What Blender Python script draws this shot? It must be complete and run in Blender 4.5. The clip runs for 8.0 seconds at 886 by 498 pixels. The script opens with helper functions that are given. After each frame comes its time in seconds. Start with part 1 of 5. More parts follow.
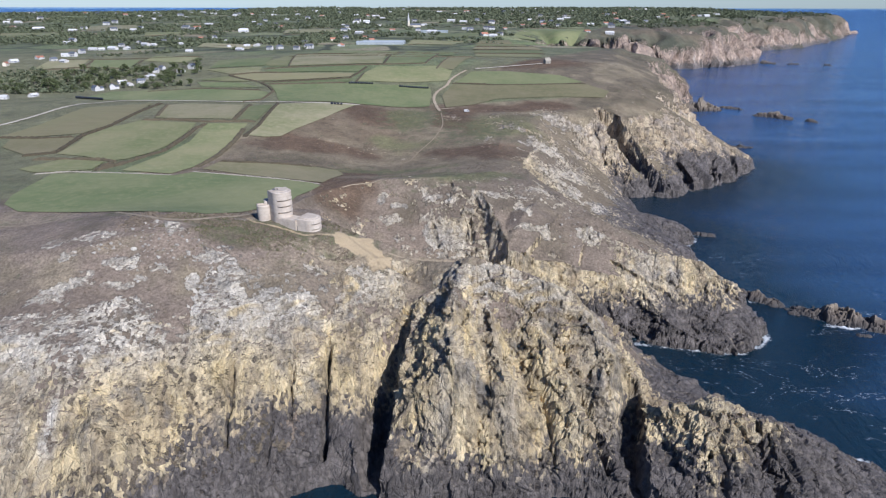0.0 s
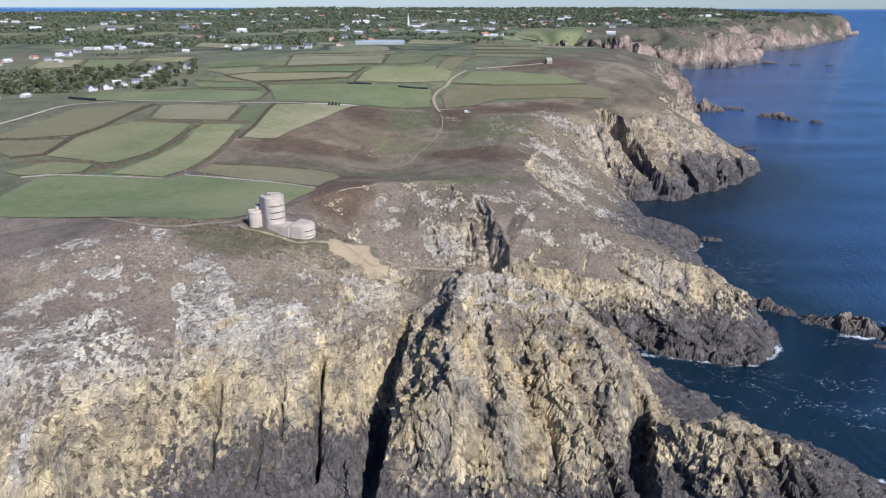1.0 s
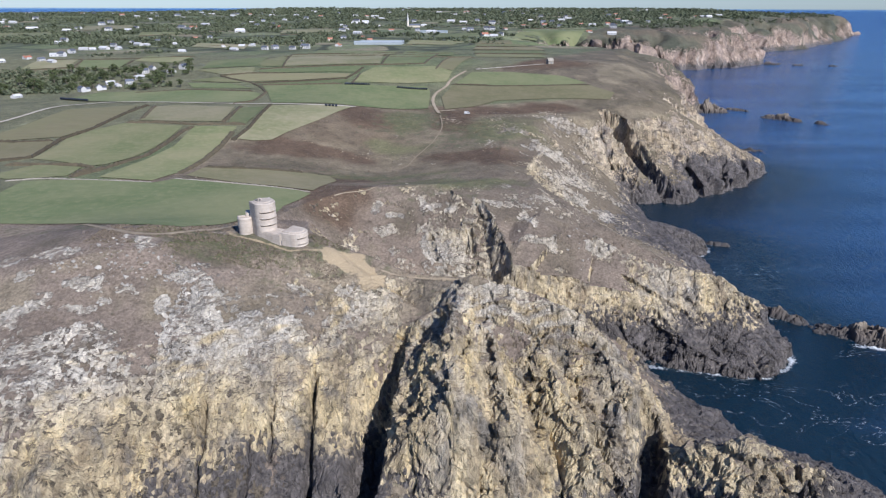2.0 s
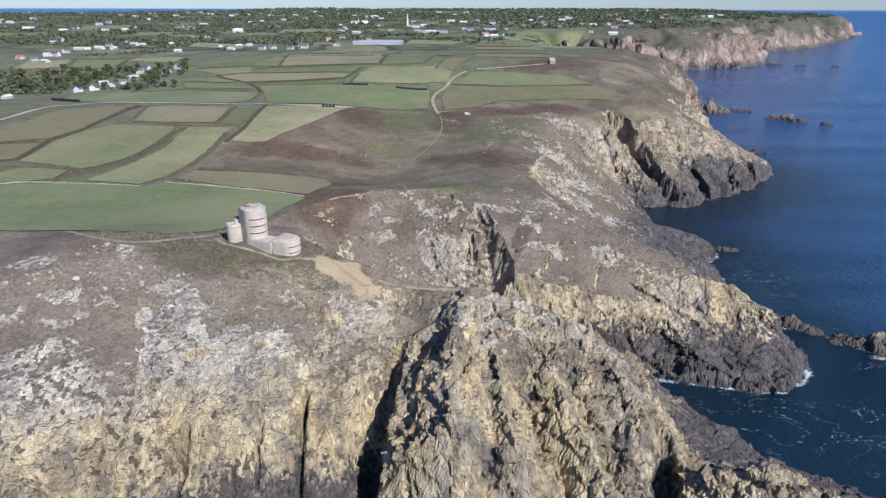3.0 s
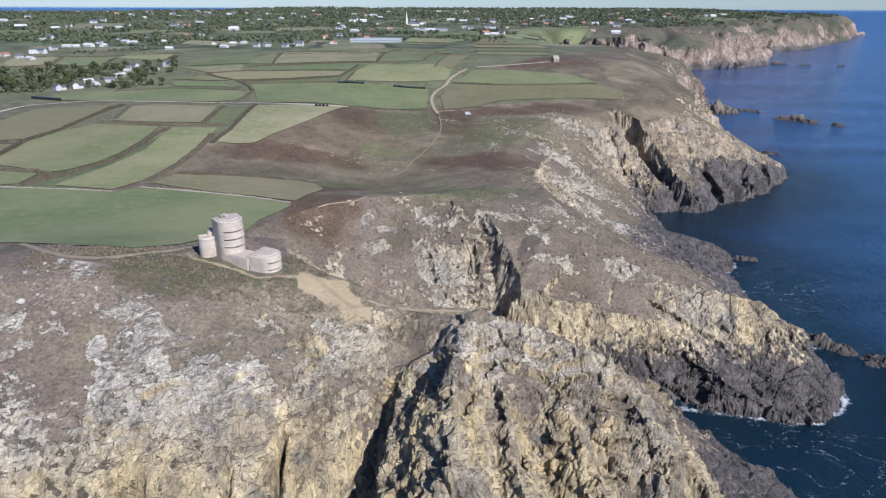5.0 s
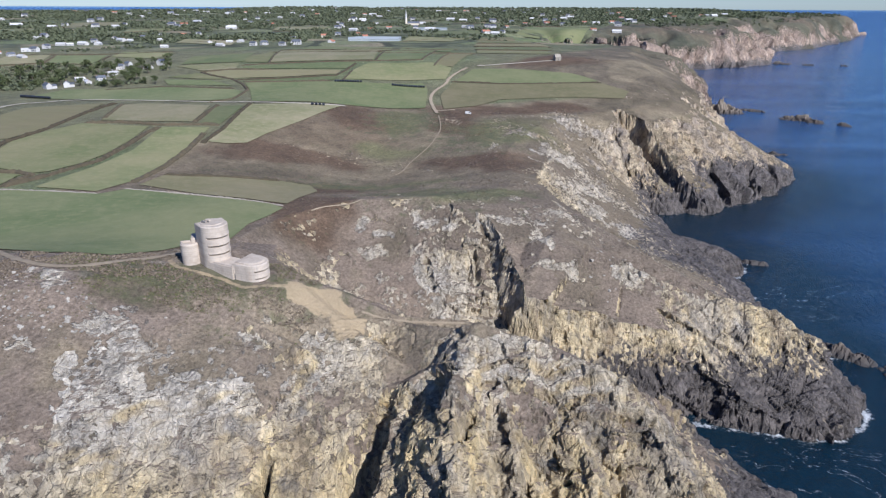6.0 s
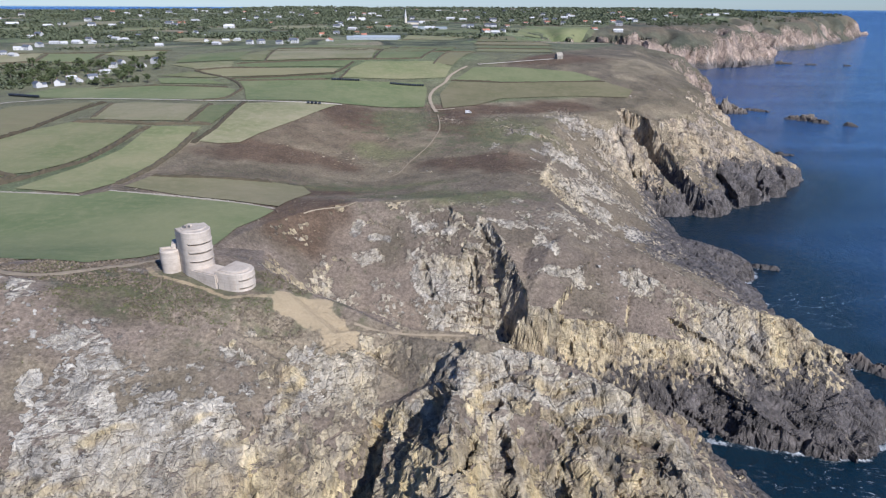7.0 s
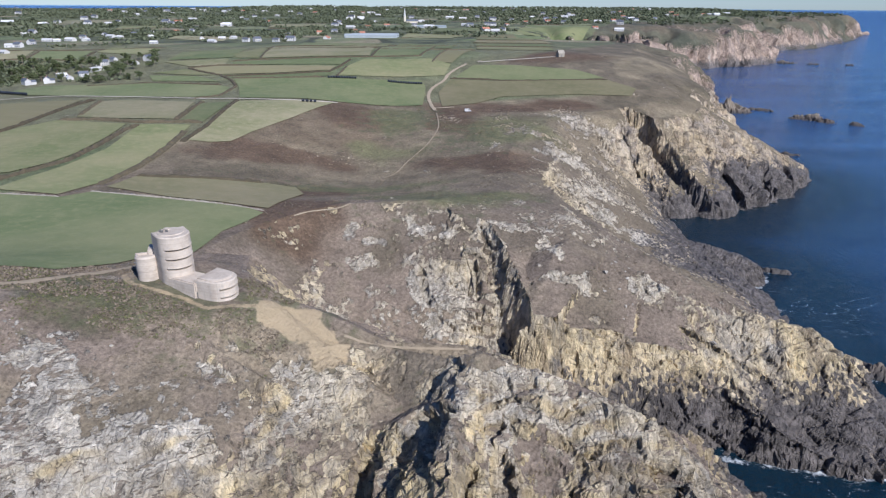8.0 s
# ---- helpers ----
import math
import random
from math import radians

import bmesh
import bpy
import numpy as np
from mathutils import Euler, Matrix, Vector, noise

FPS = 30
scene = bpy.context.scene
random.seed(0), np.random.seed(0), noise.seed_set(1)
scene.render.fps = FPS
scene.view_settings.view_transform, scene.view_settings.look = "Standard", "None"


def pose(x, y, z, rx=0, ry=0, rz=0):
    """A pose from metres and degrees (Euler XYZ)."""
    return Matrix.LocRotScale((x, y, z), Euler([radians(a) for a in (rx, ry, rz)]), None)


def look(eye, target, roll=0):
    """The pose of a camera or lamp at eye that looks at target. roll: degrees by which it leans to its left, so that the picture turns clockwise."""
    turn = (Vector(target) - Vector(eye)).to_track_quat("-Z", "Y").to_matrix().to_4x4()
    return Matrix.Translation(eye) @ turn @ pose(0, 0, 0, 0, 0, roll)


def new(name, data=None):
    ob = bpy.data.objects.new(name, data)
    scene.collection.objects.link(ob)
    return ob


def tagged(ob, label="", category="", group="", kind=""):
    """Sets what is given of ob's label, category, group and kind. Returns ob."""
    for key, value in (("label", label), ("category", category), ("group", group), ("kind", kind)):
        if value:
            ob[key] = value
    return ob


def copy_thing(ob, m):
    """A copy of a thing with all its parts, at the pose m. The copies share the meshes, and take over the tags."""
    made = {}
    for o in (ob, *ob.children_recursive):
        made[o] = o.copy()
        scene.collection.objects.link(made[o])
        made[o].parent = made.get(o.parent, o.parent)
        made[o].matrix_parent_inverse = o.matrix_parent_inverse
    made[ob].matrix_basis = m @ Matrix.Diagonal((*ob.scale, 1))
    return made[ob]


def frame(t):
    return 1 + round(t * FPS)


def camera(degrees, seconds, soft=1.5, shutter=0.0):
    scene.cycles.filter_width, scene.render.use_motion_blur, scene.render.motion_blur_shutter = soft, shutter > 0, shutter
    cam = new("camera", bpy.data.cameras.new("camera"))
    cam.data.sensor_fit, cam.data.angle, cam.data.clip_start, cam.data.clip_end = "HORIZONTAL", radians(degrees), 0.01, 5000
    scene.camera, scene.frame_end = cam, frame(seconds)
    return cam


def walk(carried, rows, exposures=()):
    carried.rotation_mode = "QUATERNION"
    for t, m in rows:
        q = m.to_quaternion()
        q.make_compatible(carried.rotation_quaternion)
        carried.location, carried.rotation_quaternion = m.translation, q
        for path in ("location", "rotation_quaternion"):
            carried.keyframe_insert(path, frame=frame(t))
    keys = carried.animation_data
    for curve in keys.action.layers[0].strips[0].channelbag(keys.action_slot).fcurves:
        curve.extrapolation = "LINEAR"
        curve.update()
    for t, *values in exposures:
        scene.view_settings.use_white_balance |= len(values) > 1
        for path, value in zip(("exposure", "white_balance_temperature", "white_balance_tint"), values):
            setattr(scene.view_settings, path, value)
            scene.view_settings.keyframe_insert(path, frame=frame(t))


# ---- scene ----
cam = camera(70.0, 8.0, soft=1.25)
# seconds, east, north, height, yaw, pitch, roll
ROWS = [
    (0.0, 0.00, 0.00, 151.19, 0.004, -21.344, 0.091),
    (0.5, 0.13, 5.82, 150.56, 0.004, -21.333, 0.112),
    (1.0, 0.26, 11.68, 149.89, 0.002, -21.319, 0.125),
    (1.5, 0.40, 17.65, 149.16, -0.011, -21.290, 0.129),
    (3.0, 0.56, 36.74, 146.49, -0.027, -21.203, 0.148),
    (3.5, 0.62, 43.20, 145.50, -0.023, -21.197, 0.164),
    (4.0, 0.69, 49.65, 144.45, -0.031, -21.194, 0.182),
    (4.5, 0.76, 56.11, 143.35, -0.049, -21.212, 0.203),
    (6.0, 1.01, 75.67, 139.47, -0.111, -21.199, 0.291),
    (6.5, 1.20, 82.18, 138.02, -0.115, -21.191, 0.292),
    (7.0, 1.42, 88.64, 136.53, -0.120, -21.174, 0.307),
    (7.5, 1.68, 95.05, 134.97, -0.143, -21.171, 0.339),
    (8.0, 1.92, 101.43, 133.36, -0.179, -21.178, 0.379),
]
walk(cam, [(t, pose(x, y, z, 90 + pitch, 0, yaw) @ pose(0, 0, 0, 0, 0, roll)) for t, x, y, z, yaw, pitch, roll in ROWS])

# ---- light ----
SUN_TO = Vector((0.50, -0.66, 0.64)).normalized()
SUN_EL = math.asin(SUN_TO.z)
SUN_AZ = math.atan2(SUN_TO.x, SUN_TO.y)
world = bpy.data.worlds.new("sky")
scene.world = world
world.use_nodes = True
wt = world.node_tree
sky = wt.nodes.new("ShaderNodeTexSky")
sky.sky_type, sky.sun_disc = "NISHITA", False
sky.sun_elevation, sky.sun_rotation = SUN_EL, SUN_AZ
sky.altitude, sky.air_density, sky.dust_density, sky.ozone_density = 20, 1.0, 0.1, 3.0
wt.nodes["Background"].inputs["Strength"].default_value = 0.068
clear = wt.nodes.new("ShaderNodeMix")
clear.data_type, clear.blend_type = "RGBA", "MULTIPLY"
clear.inputs[0].default_value, clear.inputs[7].default_value = 1.0, (0.76, 0.97, 1.42, 1)
wt.links.new(sky.outputs[0], clear.inputs[6])
wt.links.new(clear.outputs[2], wt.nodes["Background"].inputs["Color"])
sun = new("sun", bpy.data.lights.new("sun", "SUN"))
sun.data.energy, sun.data.angle, sun.data.color = 5.35, radians(0.53), (1.0, 0.965, 0.945)
sun.matrix_world = look(SUN_TO * 900, (0, 0, 0))
scene.view_settings.exposure = 0.26
scene.view_settings.use_white_balance = True
scene.view_settings.white_balance_temperature = 5930

# ---- materials ----
class Nodes:
    """A short way to write node materials."""

    def __init__(self, name):
        self.mat = bpy.data.materials.new(name)
        self.mat.use_nodes = True
        self.tree = self.mat.node_tree
        self.bsdf = self.tree.nodes["Principled BSDF"]
        self.geo = self.tree.nodes.new("ShaderNodeNewGeometry")
        self.pos = self.geo.outputs["Position"]

    def put(self, socket, value):
        if isinstance(value, bpy.types.NodeSocket):
            self.tree.links.new(value, socket)
        elif isinstance(value, (tuple, list)) and len(value) == 3 and socket.type == "RGBA":
            socket.default_value = (*value, 1)
        else:
            socket.default_value = value

    def stretch(self, sx, sy, sz, rx=0, ry=0, rz=0, source=None):
        n = self.tree.nodes.new("ShaderNodeMapping")
        self.put(n.inputs["Vector"], source or self.pos)
        n.inputs["Scale"].default_value = (sx, sy, sz)
        n.inputs["Rotation"].default_value = (radians(rx), radians(ry), radians(rz))
        return n.outputs[0]

    def noise(self, scale, detail=4, rough=0.55, vector=None, warp=0.0):
        n = self.tree.nodes.new("ShaderNodeTexNoise")
        self.put(n.inputs["Vector"], vector or self.pos)
        n.inputs["Scale"].default_value, n.inputs["Detail"].default_value = scale, detail
        n.inputs["Roughness"].default_value, n.inputs["Distortion"].default_value = rough, warp
        return n.outputs["Fac"]

    def cells(self, scale, feature="F1", vector=None, out="Distance"):
        n = self.tree.nodes.new("ShaderNodeTexVoronoi")
        n.feature = feature
        self.put(n.inputs["Vector"], vector or self.pos)
        n.inputs["Scale"].default_value = scale
        return n.outputs[out]

    def ramp(self, value, *stops):
        n = self.tree.nodes.new("ShaderNodeValToRGB")
        self.put(n.inputs[0], value)
        e = n.color_ramp.elements
        while len(e) < len(stops):
            e.new(0.5)
        for el, (at, c) in zip(e, stops):
            el.position, el.color = at, (*(c if isinstance(c, tuple) else (c, c, c)), 1)
        return n.outputs[0]

    def math(self, op, a, b=0.0, clamp=False):
        n = self.tree.nodes.new("ShaderNodeMath")
        n.operation, n.use_clamp = op, clamp
        self.put(n.inputs[0], a)
        self.put(n.inputs[1], b)
        return n.outputs[0]

    def mix(self, fac, a, b, blend="MIX"):
        n = self.tree.nodes.new("ShaderNodeMix")
        n.data_type, n.blend_type = "RGBA", blend
        self.put(n.inputs[0], fac)
        self.put(n.inputs[6], a)
        self.put(n.inputs[7], b)
        return n.outputs[2]

    def attr(self, name, out="Fac"):
        n = self.tree.nodes.new("ShaderNodeAttribute")
        n.attribute_name = name
        return n.outputs[out]

    def axis(self, source, k):
        n = self.tree.nodes.new("ShaderNodeSeparateXYZ")
        self.put(n.inputs[0], source)
        return n.outputs[k]

    def rand(self):
        return self.tree.nodes.new("ShaderNodeObjectInfo").outputs["Random"]

    def bump(self, height, strength, distance, normal=None):
        n = self.tree.nodes.new("ShaderNodeBump")
        self.put(n.inputs["Height"], height)
        n.inputs["Strength"].default_value, n.inputs["Distance"].default_value = strength, distance
        if normal:
            self.put(n.inputs["Normal"], normal)
        return n.outputs[0]

    def done(self, colour, rough=0.9, normal=None, metal=0.0, gloss=0.3):
        self.put(self.bsdf.inputs["Base Color"], colour)
        self.put(self.bsdf.inputs["Roughness"], rough)
        self.put(self.bsdf.inputs["Metallic"], metal)
        self.put(self.bsdf.inputs["Specular IOR Level"], gloss)
        if normal:
            self.put(self.bsdf.inputs["Normal"], normal)
        return self.mat


def rock_colour(n):
    """Granite: grey and buff blocks, ochre and orange lichen in streaks, soil in the joints, black in the splash zone."""
    tall = n.stretch(1, 0.3, 0.22, 0, 6, 8)
    tilted = n.stretch(1, 0.8, 0.5, 12, 8, 25)
    grey = n.ramp(n.noise(0.35, 6, 0.65), (0.28, (0.18, 0.152, 0.116)), (0.5, (0.35, 0.302, 0.236)), (0.74, (0.52, 0.462, 0.375)))
    buff = n.ramp(n.noise(0.22, 5, 0.6, tall), (0.35, (0.28, 0.215, 0.132)), (0.62, (0.54, 0.435, 0.270)))
    col = n.mix(n.ramp(n.noise(0.05, 4, 0.6, tall), (0.30, 0.0), (0.50, 1.0)), grey, buff)
    ochre = n.ramp(n.noise(0.11, 6, 0.7, tall), (0.48, 0.0), (0.66, 0.68))
    ochre = n.math("MULTIPLY", ochre, n.attr("lichen"))
    col = n.mix(ochre, col, n.mix(n.noise(0.6, 3), (0.52, 0.430, 0.215), (0.57, 0.385, 0.170)))
    stain = n.ramp(n.noise(0.14, 5, 0.6, n.stretch(1, 1, 0.2)), (0.51, 0.0), (0.68, 0.75))
    col = n.mix(stain, col, (0.125, 0.118, 0.112))
    far = n.ramp(n.noise(0.03, 6, 0.7), (0.3, (0.085, 0.070, 0.064)), (0.48, (0.23, 0.165, 0.135)), (0.66, (0.44, 0.33, 0.265)))
    col = n.mix(n.math("MULTIPLY", n.attr("pinkish"), 0.8), col, far)
    pale = n.mix(n.ramp(n.noise(0.8, 5, 0.7), (0.3, 0.0), (0.7, 1.0)), (0.31, 0.27, 0.215), (0.63, 0.57, 0.48))
    col = n.mix(n.math("MULTIPLY", n.attr("pale"), 0.82, True), col, pale)
    big = n.axis(n.cells(0.27, "F1", tilted, "Color"), 0)
    small = n.axis(n.cells(0.95, "F1", tilted, "Color"), 1)
    tone = n.math("ADD", n.math("MULTIPLY", big, 0.44), n.math("MULTIPLY", small, 0.50))
    huge = n.math("SUBTRACT", n.axis(n.cells(0.085, "F1", n.stretch(1, 0.9, 0.6, 18, -10, 35), "Color"), 1), 0.5)
    tone = n.math("ADD", tone, n.math("MULTIPLY", huge, 0.30))
    tone = n.math("ADD", tone, n.math("MULTIPLY", n.math("SUBTRACT", n.noise(2.2, 6, 0.8), 0.5), 1.2))
    col = n.mix(1.0, col, n.mix(1.0, (1, 1, 1), n.math("ADD", tone, 0.665), "MULTIPLY"), "MULTIPLY")
    edge = n.math("ADD", n.math("SUBTRACT", n.axis(n.pos, 2), n.attr("splash")), n.math("MULTIPLY", n.math("ADD", n.math("SUBTRACT", n.noise(0.075, 6, 0.65), 0.5), n.math("MULTIPLY", n.math("SUBTRACT", small, 0.5), 0.30)), 34.0))
    wet = n.ramp(n.math("DIVIDE", edge, 40.0), (0.28, 1.0), (0.42, 0.0))
    dark = n.ramp(n.noise(0.5, 5, 0.6), (0.3, (0.070, 0.060, 0.054)), (0.75, (0.170, 0.146, 0.128)))
    dark = n.mix(1.0, dark, n.mix(1.0, (1, 1, 1), n.math("ADD", tone, 0.665), "MULTIPLY"), "MULTIPLY")
    col = n.mix(wet, col, dark)
    joint = n.ramp(n.cells(0.30, "DISTANCE_TO_EDGE", tilted), (0.0, 0.35), (0.03, 0.0))
    joint = n.math("MULTIPLY", joint, n.ramp(n.noise(0.12, 4), (0.48, 0.0), (0.62, 1.0)))
    hair = n.ramp(n.cells(0.95, "DISTANCE_TO_EDGE", tilted), (0.0, 0.15), (0.04, 0.0))
    hair = n.math("MULTIPLY", hair, n.ramp(n.noise(0.3, 4), (0.52, 0.0), (0.64, 1.0)))
    return n.mix(n.math("MAXIMUM", joint, hair), col, (0.060, 0.050, 0.040)), wet


def rock_relief(n):
    tilted = n.stretch(1, 0.8, 0.5, 12, 8, 25)
    crack = n.ramp(n.cells(0.30, "DISTANCE_TO_EDGE", tilted), (0.0, 0.0), (0.06, 1.0))
    fine = n.ramp(n.cells(0.95, "DISTANCE_TO_EDGE", tilted), (0.0, 0.0), (0.08, 1.0))
    step_up = n.axis(n.cells(0.95, "F1", tilted, "Color"), 1)
    h = n.math("ADD", n.math("MULTIPLY", crack, 0.7), n.math("MULTIPLY", fine, 0.35))
    h = n.math("ADD", h, n.math("MULTIPLY", step_up, 1.3))
    return n.math("ADD", h, n.math("MULTIPLY", n.noise(1.6, 8, 0.75), 1.7))


def make_ground():
    n = Nodes("heath_and_rock")
    rock, wet = rock_colour(n)
    scrub = n.noise(0.9, 7, 0.75)
    tuft = n.noise(0.16, 5, 0.6)
    heath = n.mix(n.ramp(scrub, (0.3, 0.0), (0.7, 1.0)), n.mix(1.0, n.attr("cover", "Color"), (0.42, 0.40, 0.38), "MULTIPLY"), n.mix(1.0, n.attr("cover", "Color"), (1.55, 1.52, 1.46), "MULTIPLY"))
    green = n.ramp(n.math("ADD", n.math("MULTIPLY", tuft, 0.9), n.math("MULTIPLY", n.attr("green"), 0.30)), (0.55, 0.0), (0.68, 0.7))
    wide = n.math("ADD", n.math("MULTIPLY", n.noise(0.10, 6, 0.75), 1.5), n.math("MULTIPLY", n.noise(0.032, 4, 0.6), 0.9))
    heath = n.mix(1.0, heath, n.mix(1.0, (1, 1, 1), n.math("ADD", wide, -0.2), "MULTIPLY"), "MULTIPLY")
    heath = n.mix(green, heath, n.mix(scrub, (0.05, 0.060, 0.028), (0.155, 0.155, 0.080)))
    broken = n.math("ADD", n.math("MULTIPLY", n.math("SUBTRACT", n.noise(0.45, 6, 0.7), 0.5), 0.50), n.math("MULTIPLY", n.math("SUBTRACT", n.noise(2.2, 5, 0.7), 0.5), 0.40))
    lumps = n.axis(n.cells(0.75, "F1", n.stretch(1, 0.8, 0.6, 0, 0, 25), "Color"), 2)
    broken = n.math("ADD", broken, n.math("MULTIPLY", n.math("SUBTRACT", lumps, 0.5), 0.55))
    level = n.math("ADD", n.attr("rock"), broken)
    bare = n.ramp(level, (0.46, 0.0), (0.53, 1.0))
    ledge = n.math("ADD", n.axis(n.geo.outputs["True Normal"], 2), n.math("MULTIPLY", n.math("SUBTRACT", n.noise(0.22, 5, 0.65), 0.5), 0.9))
    ledge = n.math("MULTIPLY", n.ramp(ledge, (0.91, 0.0), (1.02, 0.9)), n.ramp(n.math("DIVIDE", n.axis(n.pos, 2), 40.0), (0.45, 0.0), (0.7, 1.0)))
    bare = n.math("MULTIPLY", bare, n.math("SUBTRACT", 1.0, ledge))
    col = n.mix(bare, heath, rock)
    soil = n.ramp(n.math("ADD", n.attr("soil"), n.math("MULTIPLY", n.math("SUBTRACT", n.noise(0.5, 5), 0.5), 0.7)), (0.42, 0.0), (0.62, 0.9))
    col = n.mix(soil, col, n.mix(n.noise(1.2, 5), (0.36, 0.270, 0.160), (0.52, 0.405, 0.255)))
    h = n.mix(bare, n.math("MULTIPLY", n.noise(1.1, 6, 0.75), 1.4), rock_relief(n))
    return n.done(col, n.mix(n.math("MULTIPLY", wet, bare), (0.93, 0.93, 0.93), (0.6, 0.6, 0.6)), n.bump(h, 0.95, 0.65))


M_GROUND = make_ground()


def make_sea():
    n = Nodes("sea_water")
    flat = n.stretch(1, 0.55, 1, 0, 0, -20)
    swell = n.math("ADD", n.math("MULTIPLY", n.noise(0.045, 4, 0.5, flat), 1.2), n.math("MULTIPLY", n.noise(0.30, 6, 0.7, flat), 0.75))
    streak = n.noise(0.012, 5, 0.6, n.stretch(0.25, 1, 1, 0, 0, 25))
    # open water brightened: sky reflection and haze put into its colour
    deep = n.mix(n.ramp(streak, (0.35, 0.0), (0.65, 1.0)), (0.014, 0.042, 0.110), (0.036, 0.092, 0.205))
    # water close to the coast keeps a darker tone
    deep = n.mix(n.ramp(n.attr("near_shore"), (0.05, 0.0), (0.6, 0.95)), deep, (0.002, 0.014, 0.022))
    lines = n.math("ABSOLUTE", n.math("SUBTRACT", n.noise(0.035, 5, 0.62, n.stretch(0.7, 1.5, 1, 0, 0, -12), 0.6), 0.5))
    thin = n.ramp(lines, (0.0, 0.75), (0.008, 0.0))
    lace = n.ramp(n.noise(0.5, 6, 0.75), (0.47, 0.0), (0.66, 1.0))
    patchy = n.ramp(n.noise(0.02, 3, 0.5), (0.46, 0.0), (0.60, 0.9))
    drift = n.math("MULTIPLY", n.math("MULTIPLY", thin, lace), n.math("MULTIPLY", n.attr("drift"), patchy))
    surf = n.math("ADD", n.attr("surf"), n.math("MULTIPLY", n.math("SUBTRACT", n.noise(0.10, 3), 0.5), 1.3))
    surf = n.ramp(n.math("ADD", surf, n.math("MULTIPLY", n.math("SUBTRACT", n.noise(0.55, 6, 0.75), 0.5), 0.9)), (0.68, 0.0), (0.95, 0.9))
    foam = n.math("MAXIMUM", drift, n.math("MULTIPLY", surf, n.ramp(n.attr("surf"), (0.05, 0.0), (0.3, 1.0))))
    col = n.mix(foam, deep, (0.78, 0.80, 0.80))
    return n.done(col, n.mix(foam, (0.13, 0.13, 0.13), (0.8, 0.8, 0.8)), n.bump(swell, 0.9, 2.2), gloss=0.36)


M_SEA = make_sea()


def make_plain(name, light, dark, size=0.6, rough=0.85, bump=0.25, spread_by=0.12):
    """Plaster, slate, bark and the like: two tones in patches and grain, a little different on each thing."""
    n = Nodes(name)
    patch = n.noise(size, 6, 0.65)
    grain = n.noise(size * 9, 4, 0.6)
    col = n.mix(n.ramp(n.math("ADD", n.math("MULTIPLY", patch, 0.7), n.math("MULTIPLY", grain, 0.3)), (0.3, 0.0), (0.7, 1.0)), dark, light)
    vary = n.math("ADD", n.math("MULTIPLY", n.rand(), 2 * spread_by), 1 - spread_by)
    col = n.mix(1.0, col, n.mix(1.0, (1, 1, 1), vary, "MULTIPLY"), "MULTIPLY")
    return n.done(col, rough, n.bump(n.math("ADD", patch, grain), bump, 0.05))


def make_concrete():
    n = Nodes("weathered_concrete")
    col = n.mix(n.ramp(n.noise(0.35, 6, 0.7), (0.3, 0.0), (0.7, 1.0)), (0.37, 0.306, 0.246), (0.54, 0.460, 0.376))
    boards = n.ramp(n.noise(1.0, 2, 0.5, n.stretch(0.05, 0.05, 3.2)), (0.42, 0.93), (0.58, 1.03))
    col = n.mix(1.0, col, boards, "MULTIPLY")
    runs = n.ramp(n.noise(0.9, 5, 0.6, n.stretch(1, 1, 0.12)), (0.55, 0.0), (0.75, 0.5))
    col = n.mix(runs, col, (0.30, 0.275, 0.24))
    lichen = n.ramp(n.noise(0.7, 5, 0.65), (0.64, 0.0), (0.74, 0.6))
    col = n.mix(lichen, col, (0.42, 0.33, 0.18))
    return n.done(col, 0.9, n.bump(n.math("ADD", boards, n.noise(4, 5)), 0.3, 0.06))


def make_field(name, light, dark, dry, streaks=0.85):
    n = Nodes(name)
    turn = n.stretch(0.25, 1.0, 1, 0, 0, 17)
    mow = n.noise(0.16, 4, 0.55, turn)
    blotch = n.noise(0.018, 5, 0.6)
    col = n.mix(n.ramp(mow, (0.3, 0.0), (0.7, streaks)), dark, light)
    col = n.mix(n.ramp(blotch, (0.38, 0.0), (0.64, 0.9)), col, dry)
    col = n.mix(n.ramp(n.noise(0.06, 5, 0.65), (0.5, 0.0), (0.72, 0.4)), col, dark)
    col = n.mix(n.math("MULTIPLY", n.noise(0.9, 5, 0.7), 0.35), col, n.mix(0.5, dark, (0.02, 0.03, 0.01)))
    col = n.mix(n.ramp(n.noise(0.22, 6, 0.75), (0.48, 0.0), (0.70, 0.7)), col, dry)
    vary = n.math("ADD", n.math("MULTIPLY", n.rand(), 0.36), 0.82)
    col = n.mix(1.0, col, n.mix(1.0, (1, 1, 1), vary, "MULTIPLY"), "MULTIPLY")
    return n.done(col, 0.95, n.bump(n.noise(1.5, 5, 0.7), 0.5, 0.15))


def make_leaf(name, light, dark):
    n = Nodes(name)
    col = n.mix(n.ramp(n.noise(0.25, 4, 0.6), (0.3, 0.0), (0.7, 1.0)), dark, light)
    isle = n.math("ADD", n.math("MULTIPLY", n.geo.outputs["Random Per Island"], 0.4), 0.8)
    col = n.mix(1.0, col, n.mix(1.0, (1, 1, 1), isle, "MULTIPLY"), "MULTIPLY")
    return n.done(col, 0.8, gloss=0.2)


